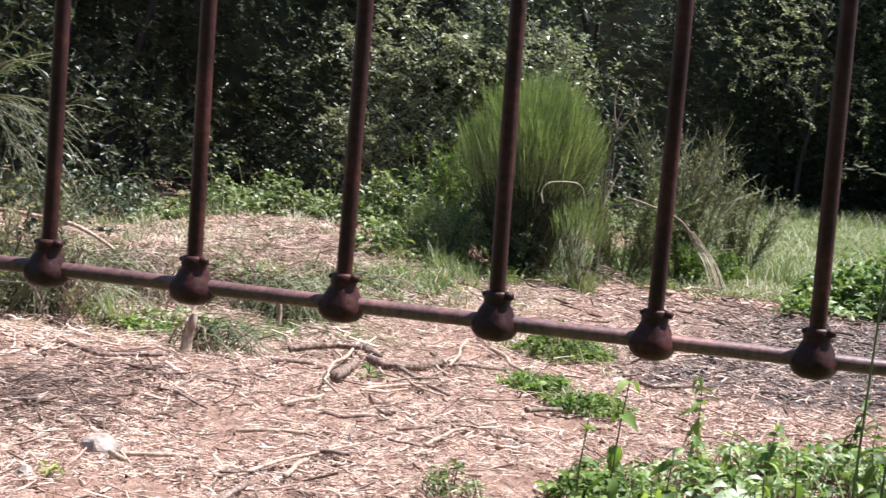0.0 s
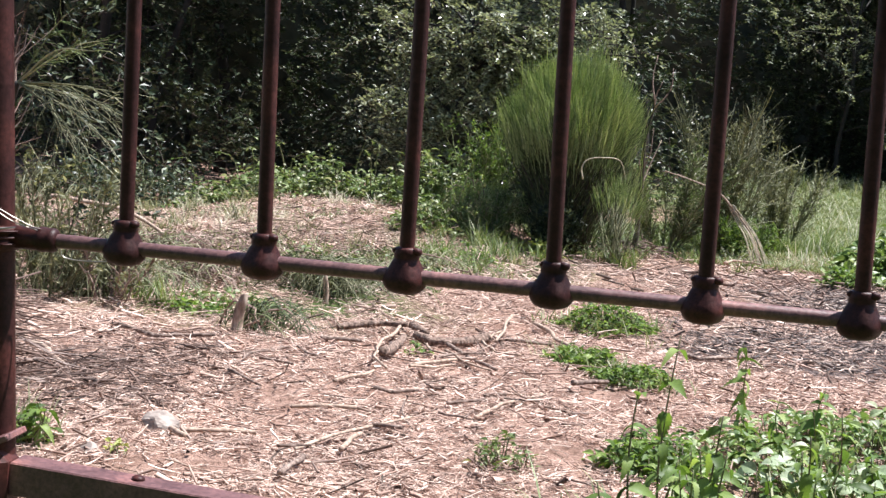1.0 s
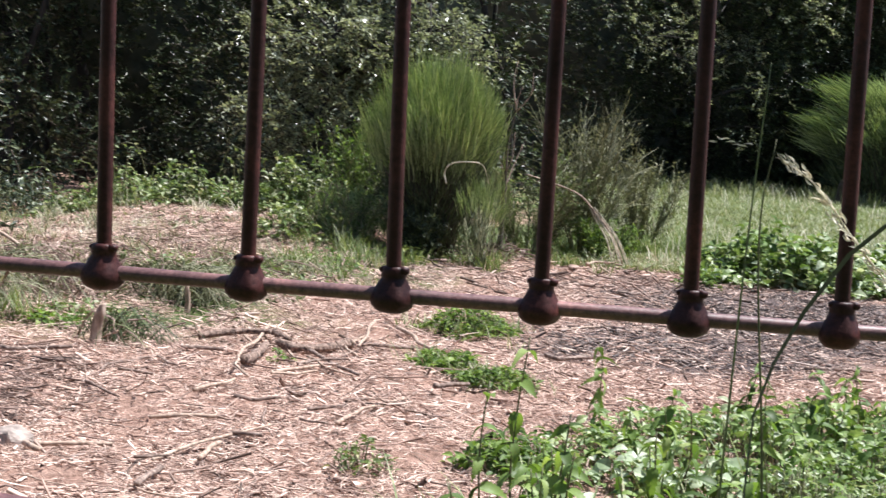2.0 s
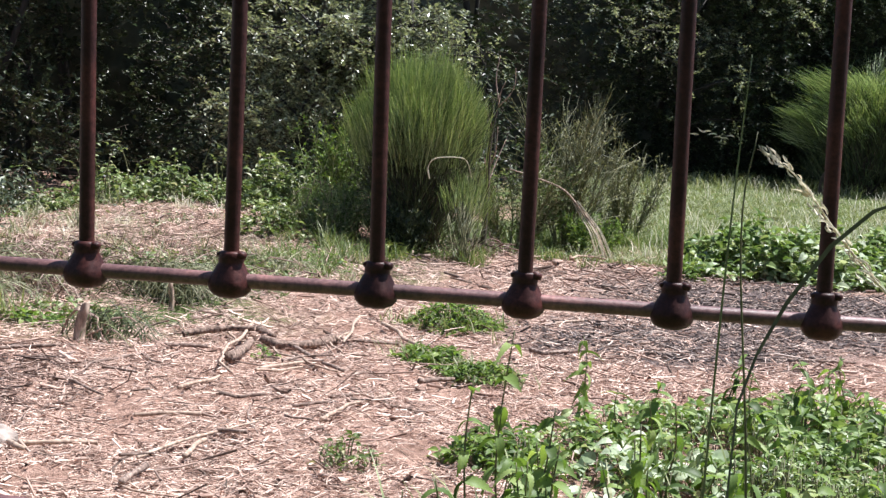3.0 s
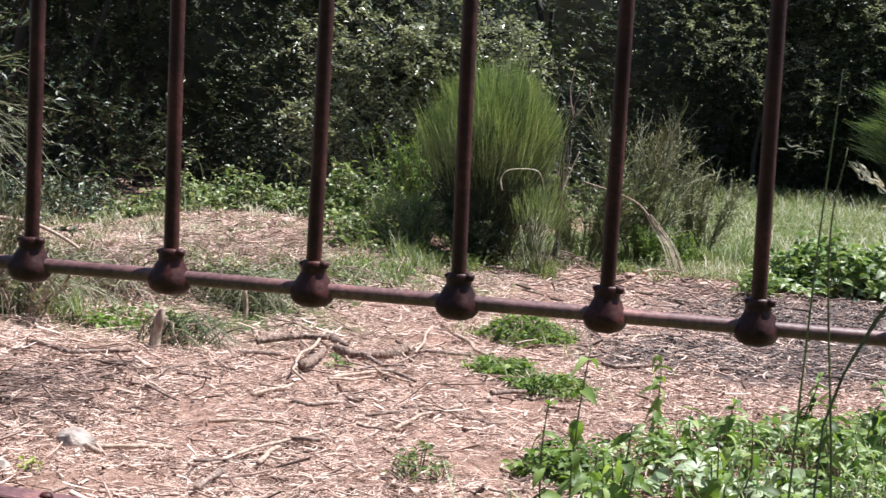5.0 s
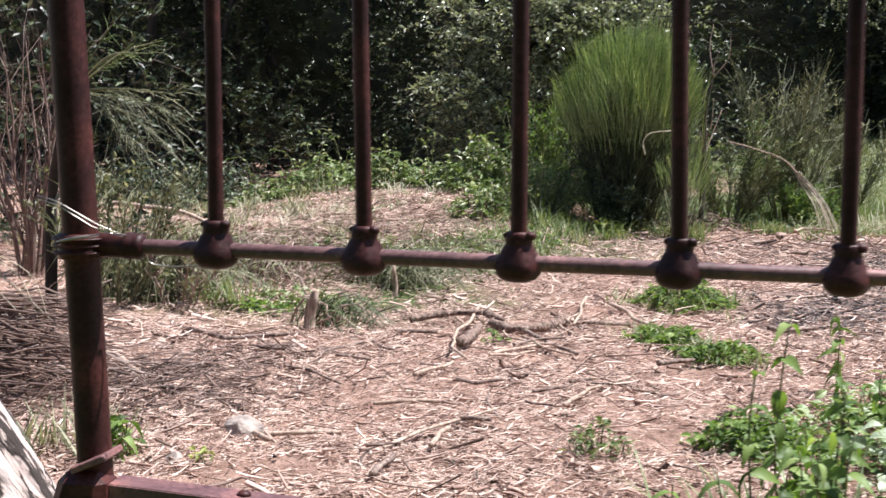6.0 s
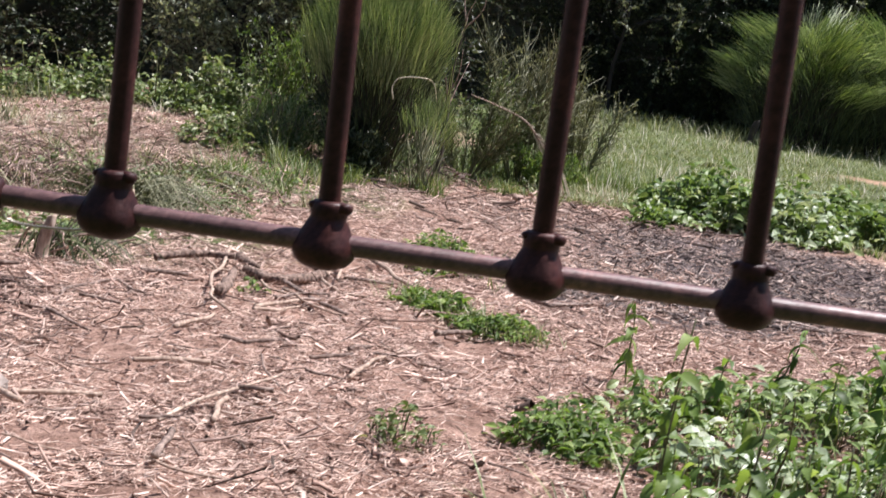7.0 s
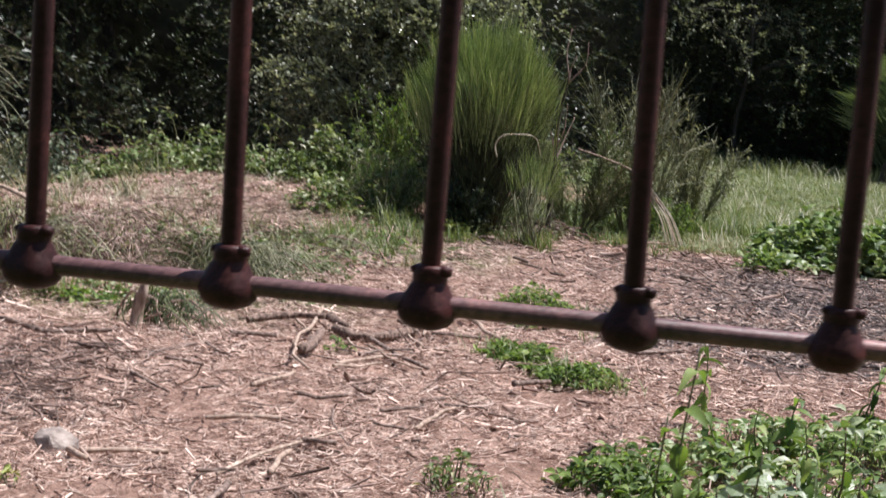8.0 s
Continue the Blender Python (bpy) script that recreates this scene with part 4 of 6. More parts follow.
def build_thicket():
    r = np.random.default_rng(21)
    n = 8600
    x = r.uniform(-6.0, 8.0, n)
    z = -0.2 + 2.5 * r.random(n)
    hollow = np.sin(2.3 * x + 1.1 * z + 0.7) * np.sin(3.7 * z - 0.8 * x) + 0.6 * np.sin(7.1 * x + 2) * np.sin(8.3 * z + x)
    y = hedge_front(x) - 0.25 * (z - 1) + 0.45 * np.clip(-hollow, -0.6, 1.2) + r.exponential(0.4, n)
    d = unit(np.stack([r.normal(0, 0.7, n), r.normal(-0.7, 0.5, n), r.normal(0.1, 0.55, n)], -1))
    bend = (x > 0.22) & (x < 0.95) & (y < 13)
    y = np.where(bend, 13.4 + r.exponential(0.5, n), y)
    leaves, twigs = sprays(r, np.stack([x, y, z], -1), d, r.uniform(0.12, 0.32, n), 15, 0.050)
    # Unseen canopy added above the view for shade, open over the bright middle trees.
    m = 24000
    x = r.uniform(-7.5, 9, m)
    z = 2.2 + 0.9 * r.random(m)
    x = np.where((x > -2.3) & (x < 1.0), np.where(x > -0.6, x + 3.3, x - 3.4), x)
    y = hedge_front(x) - 0.2 + 2.4 * r.random(m)
    ln = r.uniform(0.09, 0.15, m)
    top = scatter(LEAF4, np.stack([x, y, z], -1), rand_dirs(r, m, -0.2), rand_dirs(r, m, 0.9), ln, ln * 0.6)
    far = np.random.default_rng(22)
    n = 3400
    x, z = far.uniform(1.0, 7.5, n), -0.1 + 2.3 * far.random(n)
    c = np.stack([x, hedge_front(x) - 0.1 - 0.2 * (z - 1) + far.exponential(0.3, n), z], -1)
    d = unit(np.stack([far.normal(0, 0.7, n), far.normal(-0.7, 0.5, n), far.normal(0.1, 0.55, n)], -1))
    leaves = merged(leaves, sprays(far, c, d, far.uniform(0.12, 0.3, n), 13, 0.048)[0])
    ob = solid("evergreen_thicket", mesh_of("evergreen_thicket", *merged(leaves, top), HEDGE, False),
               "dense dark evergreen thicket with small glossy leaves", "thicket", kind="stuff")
    tagged(part("twiggery", mesh_of("thicket_twiggery", *twigs, DARK_BARK), ob), kind="stuff")
    for k in range(26):
        x = r.uniform(-5, 6)
        x = x + 1.1 if 0 < x < 1.1 else x
        y = float(hedge_front(x)) + r.uniform(0.6, 1.3)
        line = [(x + 0.045 * q * r.normal(), y + 0.04 * q * r.normal(), -0.2 + 0.75 * q) for q in range(5)]
        t = thing("tree", (0, 0, 0), "dark bare trunk standing inside the thicket", "tree", "trunks in the thicket")
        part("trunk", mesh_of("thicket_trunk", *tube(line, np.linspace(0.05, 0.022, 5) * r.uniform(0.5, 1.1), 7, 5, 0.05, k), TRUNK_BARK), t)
    # Unseen sheet behind the camera, added to block sky light from the bars.
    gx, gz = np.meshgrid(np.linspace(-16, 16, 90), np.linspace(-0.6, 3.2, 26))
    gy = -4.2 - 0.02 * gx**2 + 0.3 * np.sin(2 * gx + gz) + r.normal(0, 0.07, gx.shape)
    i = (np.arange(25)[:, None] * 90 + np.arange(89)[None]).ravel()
    solid("shade_backdrop", mesh_of("sky_blocker", np.stack([gx, gy, gz], -1).reshape(-1, 3), [np.stack([i, i + 1, i + 91, i + 90], -1)], CORE),
          "unseen dark sheet added behind the camera to cut sky light", "backdrop", kind="structure")
    # Dark sheets behind the leaves, painted as the shade inside the hedge.
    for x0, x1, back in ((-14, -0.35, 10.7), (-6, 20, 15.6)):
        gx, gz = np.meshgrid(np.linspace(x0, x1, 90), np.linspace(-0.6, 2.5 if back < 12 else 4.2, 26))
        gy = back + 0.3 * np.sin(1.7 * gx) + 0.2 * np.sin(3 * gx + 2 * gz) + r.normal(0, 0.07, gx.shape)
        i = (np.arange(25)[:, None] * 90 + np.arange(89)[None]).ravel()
        solid("shade_backdrop", mesh_of("shade_backdrop", np.stack([gx, gy, gz], -1).reshape(-1, 3), [np.stack([i, i + 1, i + 91, i + 90], -1)], CORE),
              "dark sheet behind the thicket, shade put into its colour", "backdrop", kind="structure")


build_thicket()


def tree(place, h, r0, lean, spread, leaves, seed, label, mat, low=0.15):
    r = np.random.default_rng(seed)
    t = thing("tree", place, label, "tree")
    line = [(lean * (k / 4) ** 1.5 + 0.03 * math.sin(3 * k + seed), 0.04 * math.sin(2 * k), h * k / 4 - 0.1) for k in range(5)]
    bits = [tube(line, np.linspace(r0, r0 * 0.4, 5), 9, 5, 0.05, seed)]
    tips = []
    for k in range(26):
        f = r.uniform(low, 0.98)
        b = np.array([np.interp(f, np.linspace(0, 1, 5), [p[c] for p in line]) for c in range(3)])
        a = r.uniform(0, 2 * np.pi)
        d = np.array([math.cos(a), math.sin(a) * 0.8, r.uniform(0.0, 0.6)]) * spread * r.uniform(0.5, 1.0)
        e = b + d
        bits.append(tube([b, b + d * 0.5 + np.array([0, 0, 0.05]), e], (r0 * 0.3, r0 * 0.2, 0.004), 5, 3))
        tips += [b + d * q for q in r.uniform(0.35, 1.1, 8)]
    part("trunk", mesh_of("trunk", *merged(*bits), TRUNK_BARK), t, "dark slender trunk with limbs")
    tips = np.array(tips)
    c = tips[r.integers(0, len(tips), leaves)] + r.normal(0, spread * 0.13, (leaves, 3))
    d = unit(r.normal(0, 0.7, (leaves, 3)) + np.array([0, -0.3, 0.1]))
    lv, tw = sprays(r, c, d, r.uniform(0.10, 0.26, leaves), 17, 0.036)
    crown = part("crown", mesh_of("crown", *lv, mat, False), t, "loose crown of small glossy leaves")
    tagged(part("twiggery", mesh_of("twiggery", *tw, DARK_BARK), crown), kind="stuff")


# The first tree is added for its shade; its crown stays above the view.
tree((-3.6, 8.5, -0.1), 2.7, 0.03, 0.7, 1.45, 1500, 40, "evergreen tree added to shade the back of the bank, its crown out of view", HEDGE, 0.68)
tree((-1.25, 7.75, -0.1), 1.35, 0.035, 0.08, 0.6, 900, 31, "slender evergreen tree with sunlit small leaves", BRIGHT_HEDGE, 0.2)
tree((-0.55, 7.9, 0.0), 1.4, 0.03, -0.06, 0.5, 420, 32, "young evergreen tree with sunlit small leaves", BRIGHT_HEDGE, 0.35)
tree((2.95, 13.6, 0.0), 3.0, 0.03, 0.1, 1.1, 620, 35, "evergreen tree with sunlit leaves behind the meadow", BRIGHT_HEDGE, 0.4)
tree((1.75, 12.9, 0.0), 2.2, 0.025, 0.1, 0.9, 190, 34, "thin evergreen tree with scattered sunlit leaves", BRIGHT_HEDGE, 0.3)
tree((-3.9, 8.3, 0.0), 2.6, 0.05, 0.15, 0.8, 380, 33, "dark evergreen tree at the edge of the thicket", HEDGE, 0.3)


def evergreen_bush(place, size, n, seed, label):
    """A dense leafy bush that fills a low mass."""
    r = np.random.default_rng(seed)
    t = thing("evergreen_bush", place, label, "bush")
    u = unit(r.normal(size=(n, 3))) * r.uniform(0.55, 1.0, (n, 1))
    u[:, 2] = np.abs(u[:, 2])
    c = u * np.array(size)
    d = unit(u + r.normal(0, 0.5, (n, 3)))
    lv, tw = sprays(r, c, d, r.uniform(0.10, 0.24, n), 13, 0.045)
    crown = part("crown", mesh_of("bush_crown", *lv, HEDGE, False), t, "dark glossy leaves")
    tagged(part("twiggery", mesh_of("bush_twiggery", *tw, DARK_BARK), crown), kind="stuff")
    for k in range(7):
        e = c[k] * 0.7
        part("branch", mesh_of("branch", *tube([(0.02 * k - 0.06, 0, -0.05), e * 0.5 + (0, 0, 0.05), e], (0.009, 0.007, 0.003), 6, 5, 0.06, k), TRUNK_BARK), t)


evergreen_bush(on_ground(-3.4, 7.9), (1.1, 0.4, 0.9), 320, 38, "dark evergreen undergrowth behind the bank")
# Unseen height added to these two, so their tops shade the lower leaves.
evergreen_bush(on_ground(-2.95, 4.7), (0.85, 0.6, 2.4), 380, 36, "tall dark evergreen bush at the clearing's edge")
evergreen_bush(on_ground(-3.3, 3.6), (0.8, 0.6, 2.3), 900, 37, "tall dark evergreen bush at the clearing's edge")


def broom(name, place, h, w, n, seed, label, mat, base_mat=DARK_BARK, radius=0.0012, clumps=170, hub=0.44, wide=1.25, splay=0.36):
    """A broom bush: thin green switches in tufts that stand up and lean outwards to a ragged dome over a dark bare middle."""
    r = np.random.default_rng(seed)
    t = thing(name, place, label, "bush")
    a = r.uniform(0, 2 * np.pi, clumps)
    tilt = np.arccos(1 - r.random(clumps) * (1 - math.cos(wide)))
    out = np.stack([np.cos(a), np.sin(a), np.zeros(clumps)], -1)
    reach = (1 + 0.07 * np.sin(3 * a + seed) + r.normal(0, 0.07, clumps)) * r.uniform(0.5, 1.0, clumps) ** 0.3
    tip = out * (0.5 * w * np.sin(tilt) * reach)[:, None]
    tip[:, 2] = h * (hub + (0.95 - hub) * np.cos(tilt) ** 0.8 * reach)
    way = unit(out * (splay * np.sin(tilt))[:, None] + np.array([0, 0, 1.0]))
    i = r.integers(0, clumps, n)
    ln = h * r.uniform(0.12, 0.34, n) * (1 - 0.35 * np.sin(tilt[i]) ** 2)
    d = unit(way[i] + r.normal(0, 0.13, (n, 3)))
    end = tip[i] + r.normal(0, 1, (n, 3)) * np.array([0.045 * w, 0.045 * w, 0.03 * h]) + d * (h * np.where(r.random(n) < 0.12, 0.06, 0.0) * r.random(n))[:, None]
    root = end - d * ln[:, None] - out[i] * (0.08 * ln * np.sin(tilt[i]))[:, None]
    k = np.linspace(0, 1, 4)[None, :, None]
    sag = (out[i] - np.array([0, 0, 0.5])) * (ln * r.uniform(0, 0.16, n) * np.sin(tilt[i]) ** 2)[:, None]
    p = root[:, None] + (end - root)[:, None] * k + sag[:, None] * (k**2 - k * 0.4)
    p[:, :, 2] = np.maximum(p[:, :, 2], 0.04)
    rad = radius * r.uniform(0.6, 1.3, n)[:, None] * np.array([1, 0.9, 0.75, 0.35])
    tagged(part("foliage", mesh_of("foliage", *strands(p, rad, 3, False), mat, False), t, "dense upright green switches"), kind="stuff")
    # Inner switches coloured dark, to paint the shade under the dome.
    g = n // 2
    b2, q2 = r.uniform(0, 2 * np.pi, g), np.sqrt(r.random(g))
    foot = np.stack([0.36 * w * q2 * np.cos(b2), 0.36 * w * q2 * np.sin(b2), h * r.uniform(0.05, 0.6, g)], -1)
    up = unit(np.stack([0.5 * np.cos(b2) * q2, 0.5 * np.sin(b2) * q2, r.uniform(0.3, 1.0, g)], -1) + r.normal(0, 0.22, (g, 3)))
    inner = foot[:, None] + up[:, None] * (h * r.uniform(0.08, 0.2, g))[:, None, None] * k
    tagged(part("old_growth", mesh_of("old_growth", *strands(inner, radius * r.uniform(0.7, 1.4, g)[:, None] * np.array([1, 0.9, 0.7, 0.3]), 3, False), SHADED_STEM, False), t, "switches inside the bush, coloured dark for shade"), kind="stuff")
    b = np.stack([0.14 * w * np.cos(3 * a), 0.14 * w * np.sin(3 * a), np.full(clumps, -0.04)], -1)
    e = tip - way * 0.26 * h
    e[:, 2] = np.maximum(e[:, 2], 0.1 * h)
    q = np.stack([b, 0.55 * b + 0.45 * e * (0.8, 0.8, 1), e], 1) + r.normal(0, 0.008 * h, (clumps, 3, 3)) * np.array([0, 1, 0])[None, :, None]
    for g in q[:24]:
        part("branch", mesh_of("branch", *strands(g[None], 0.006 * h * np.array([[1.3, 0.9, 0.4]]), 5), base_mat), t, "dark woody stem")
    if clumps > 24:
        tagged(part("branchwork", mesh_of("branchwork", *strands(q[24:], np.full((clumps - 24, 1), 0.003 * h) * np.array([1.3, 1, 0.5]), 5), base_mat), t), kind="stuff")
    return t


broom("broom_bush", (-0.345, 5.75, float(rise(-0.345, 5.75))), 1.02, 0.70, 7200, 41, "rounded green broom bush with upright switches", BROOM, radius=0.0014, clumps=230, hub=0.5, wide=1.4)
broom("broom_bush", (3.62, 12.7, float(rise(3.62, 12.7))), 1.36, 1.9, 5200, 42, "wide green broom bush at the meadow's edge", BROOM, radius=0.0024, clumps=90, hub=0.34, wide=1.5, splay=2.4)
broom("broom_bush", (4.5, 12.6, float(rise(4.5, 12.6))), 1.4, 1.7, 5000, 43, "tall green broom bush at the meadow's edge", BROOM, radius=0.0024, clumps=100, hub=0.42, wide=1.5, splay=1.9)
broom("young_broom", on_ground(-0.10, 5.40), 0.50, 0.30, 330, 44, "wispy young broom shoots beside a larger broom", BROOM, OLIVE, clumps=30)

def scrub(name, place, h, w, n, seed, label, mat, leafy=0, leaf_mat=None, lean=(0, 0), radius=0.0018):
    """A loose bush of forking dry twigs."""
    r = np.random.default_rng(seed)
    t = thing(name, place, label, "shrub")
    m = 16
    a = r.uniform(0, 2 * np.pi, m)
    q = r.uniform(0.3, 1, m)
    tip = np.stack([w * 0.5 * q * np.cos(a) + lean[0], w * 0.5 * q * np.sin(a) + lean[1], h * r.uniform(0.6, 1.0, m)], -1)
    b = np.stack([0.03 * np.cos(a), 0.03 * np.sin(a), np.full(m, -0.03)], -1)
    k = np.linspace(0, 1, 5)[None, :, None]
    main = b[:, None] + (tip - b)[:, None] * k + r.normal(0, 0.02 * h, (m, 5, 3)) * (k > 0)
    for q in main:
        part("branch", mesh_of("branch", *strands(q[None], (0.006 * h + 0.002) * np.array([[1.2, 1, 0.75, 0.5, 0.25]]), 5), mat, False), t)
    s = r.integers(0, m, n)
    f = r.uniform(0.2, 1.0, n)
    i = np.minimum((f * 4).astype(int), 3)
    g = (f * 4 - i)[:, None]
    root = main[s, i] * (1 - g) + main[s, i + 1] * g
    d = unit(unit(tip - b)[s] + r.normal(0, 0.45, (n, 3)) + np.array([0, 0, 0.1]))
    ln = h * r.uniform(0.12, 0.34, n)
    k = np.linspace(0, 1, 3)[None, :, None]
    sub = root[:, None] + d[:, None] * ln[:, None, None] * k + r.normal(0, 0.018 * h, (n, 3, 3)) * k
    tagged(part("twiggery", mesh_of("twiggery", *strands(sub, radius * r.uniform(0.6, 1.3, n)[:, None] * np.array([1, 0.8, 0.4]), 3), mat, False), t), kind="stuff")
    if leafy:
        j = r.integers(0, n, leafy)
        c = sub[j, 1] + (sub[j, 2] - sub[j, 1]) * r.random(leafy)[:, None]
        l2 = r.uniform(0.012, 0.03, leafy)
        tagged(part("foliage", mesh_of("foliage", *scatter(LEAF4, c, rand_dirs(r, leafy, 0.3), rand_dirs(r, leafy, 0.7), l2, l2 * 0.4), leaf_mat, False), t), kind="stuff")
    return t


scrub("dry_shrub", on_ground(0.42, 6.45), 0.74, 0.85, 1300, 51, "straggly dry olive-grey shrub beside the broom", OLIVE, 1300, OLIVE)
scrub("dry_shrub", on_ground(0.12, 6.2), 0.5, 0.65, 1200, 52, "low straggly shrub with small olive leaves", OLIVE, 3200, BRAMBLE)
scrub("dry_shrub", on_ground(0.75, 6.9), 0.5, 0.5, 900, 53, "sparse upright grey-green shrub", OLIVE, 1600, OLIVE)
scrub("leafy_shrub", on_ground(-0.72, 5.5), 0.24, 0.45, 420, 54, "low green shrub at the foot of the broom", OLIVE, 1300, GRASS)
# Near-black leaves here paint the shaded hollow under the broom.
scrub("dark_shrub", on_ground(-0.42, 5.5), 0.24, 0.36, 700, 50, "low shrub under the broom, its leaves dark for shade", HEDGE, 2600, HEDGE)
scrub("dark_shrub", on_ground(0.55, 6.3), 0.22, 0.5, 500, 49, "low leafy green shrub at the edge of the grass", GRASS, 1800, NETTLE)
scrub("leafy_shrub", on_ground(-0.82, 6.1), 0.50, 0.5, 420, 46, "light green leafy shrub beside the broom", MEADOW, 1700, NETTLE)
scrub("dry_broom", on_ground(-2.25, 3.3), 0.85, 0.5, 240, 55, "old grey broom bush with upright dry twigs", BRUSH, 0, None)
scrub("dry_broom", on_ground(-1.72, 2.8), 0.42, 0.5, 420, 57, "olive broom twigs standing in weeds", OLIVE, 900, OLIVE)
scrub("dry_broom", on_ground(-1.5, 2.75), 0.2, 0.4, 300, 58, "low tangle of brown scrub beside the mulch", DRY_TWIG, 400, OLIVE)


def tangle(place, h, w, n, seed, label, mat, leafy=0, leaf_mat=None, aim=None):
    """Low switches that rise, arch over and hang back to the ground."""
    r = np.random.default_rng(seed)
    t = thing("weed_scrub", place, label, "shrub")
    a = r.uniform(0, 2 * np.pi, n) if aim is None else r.normal(aim, 0.5, n)
    ln = w * r.uniform(0.25, 0.65, n)
    top = h * r.uniform(0.4, 1.0, n)
    root = np.stack([r.normal(0, 0.14 * w, n), r.normal(0, 0.14 * w, n), np.full(n, -0.005)], -1)
    root[:, 2] += rise(root[:, 0] + place[0], root[:, 1] + place[1]) - place[2]
    k = np.linspace(0, 1, 6)
    p = root[:, None] + np.stack([np.cos(a), np.sin(a), np.zeros(n)], -1)[:, None] * (ln[:, None] * k)[..., None]
    p[:, :, 2] += top[:, None] * (3.6 * k * (1 - k) + 0.25 * k)
    p += r.normal(0, 0.007, p.shape) * k[None, :, None]
    low = rise(p[:, :, 0] + place[0], p[:, :, 1] + place[1]) - place[2]
    p[:, :, 2] = np.maximum(p[:, :, 2], low + 0.004)
    rad = 0.0017 * r.uniform(0.6, 1.3, n)[:, None] * np.array([1.2, 1, 0.9, 0.8, 0.6, 0.4])
    for q in range(6):
        part("branch", mesh_of("branch", *strands(p[q : q + 1], 2 * rad[q : q + 1], 5), DRY_TWIG, False), t)
    tagged(part("twiggery", mesh_of("twiggery", *strands(p[6:], rad[6:], 3, False), mat, False), t), kind="stuff")
    if leafy:
        j, i = r.integers(0, n, leafy), r.integers(1, 6, leafy)
        l2 = r.uniform(0.012, 0.028, leafy)
        c = p[j, i] + r.normal(0, 0.006, (leafy, 3))
        tagged(part("foliage", mesh_of("foliage", *scatter(LEAF4, c, rand_dirs(r, leafy, -0.1), rand_dirs(r, leafy, 0.8), l2, l2 * 0.4), leaf_mat, False), t), kind="stuff")


tangle(on_ground(-1.0, 3.4), 0.12, 0.45, 380, 63, "dark olive drooping scrub at the edge of the mulch", OLIVE, 260, DARK_GREEN)
tangle(on_ground(-1.38, 3.3), 0.12, 0.45, 130, 64, "tangled brown scrub at the edge of the mulch", DRY_TWIG, 420, OLIVE)
tangle(on_ground(-0.85, 3.75), 0.07, 0.35, 110, 65, "low drooping green scrub behind a peg", GRASS, 200, GRASS)
tangle(on_ground(-1.65, 3.0), 0.2, 0.55, 420, 66, "tangled olive scrub beside the old broom", OLIVE, 700, OLIVE)
tangle(on_ground(-1.02, 2.62), 0.10, 0.34, 90, 67, "drooping dark switches beside a stake", SHADED_STEM, 0, None, -0.7)
tangle(on_ground(-0.76, 5.72), 0.26, 0.36, 260, 48, "drooping green growth beside the broom bush", BROOM, 700, NETTLE)
tangle(on_ground(-1.75, 3.9), 0.11, 0.6, 180, 60, "dry tangled scrub on the slope of the bank", DRY_TWIG, 300, OLIVE)
tangle(on_ground(-0.9, 4.5), 0.08, 0.5, 150, 56, "tangled grassy scrub at the foot of the bank", OLIVE, 500, BRAMBLE)


def drooping_broom():
    """The arching boughs of an old broom that reach out of the left thicket."""
    r = np.random.default_rng(59)
    t = thing("old_broom", on_ground(-1.95, 2.85), "old broom with arching grey boughs and green tips", "shrub")
    o = np.array(t.location)
    start = np.array([-1.76, 2.62, 0.56]) - o
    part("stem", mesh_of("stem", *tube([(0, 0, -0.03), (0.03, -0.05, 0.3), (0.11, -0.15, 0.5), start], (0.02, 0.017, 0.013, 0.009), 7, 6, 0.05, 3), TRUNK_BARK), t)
    ends = [(-1.40, 2.50, 0.46), (-1.42, 2.48, 0.42), (-1.44, 2.55, 0.50), (-1.46, 2.45, 0.38), (-1.55, 2.5, 0.42), (-1.43, 2.55, 0.555), (-1.50, 2.5, 0.47), (-1.44, 2.54, 0.52), (-1.49, 2.52, 0.665), (-1.47, 2.56, 0.70), (-1.55, 2.58, 0.69), (-1.62, 2.6, 0.76)]
    for i, e in enumerate(ends):
        e = np.array(e) - o
        green = e[2] + o[2] > 0.62
        mid = (start + e) / 2 + np.array([0, 0, 0.035 if green else 0.02]) + r.normal(0, 0.01, 3)
        bough = part("bough", mesh_of("bough", *tube([start, mid, e], (0.003, 0.0022, 0.001), 5, 5, 0.05, i), OLIVE, False), t, "arching green bough" if green else "arching grey bough")
        n = 20
        f = r.uniform(0.2, 1.0, n)[:, None]
        root = (1 - f) ** 2 * start + 2 * f * (1 - f) * mid + f**2 * e
        d = unit(unit(e - start) * 1.0 + r.normal(0, 0.5, (n, 3)))
        ln = r.uniform(0.04, 0.09 if green else 0.13, n)[:, None, None]
        k = np.linspace(0, 1, 4)[None, :, None]
        p = root[:, None] + d[:, None] * ln * k + np.array([0, 0, -0.3 if not green else -0.1]) * ln * k**2 + r.normal(0, 0.004, (n, 4, 3)) * k
        tagged(part("twiggery", mesh_of("twiggery", *strands(p, np.tile([0.0009, 0.0008, 0.0007, 0.0005], (n, 1)), 3), GRASS if green else OLIVE, False), bough), kind="stuff")


drooping_broom()


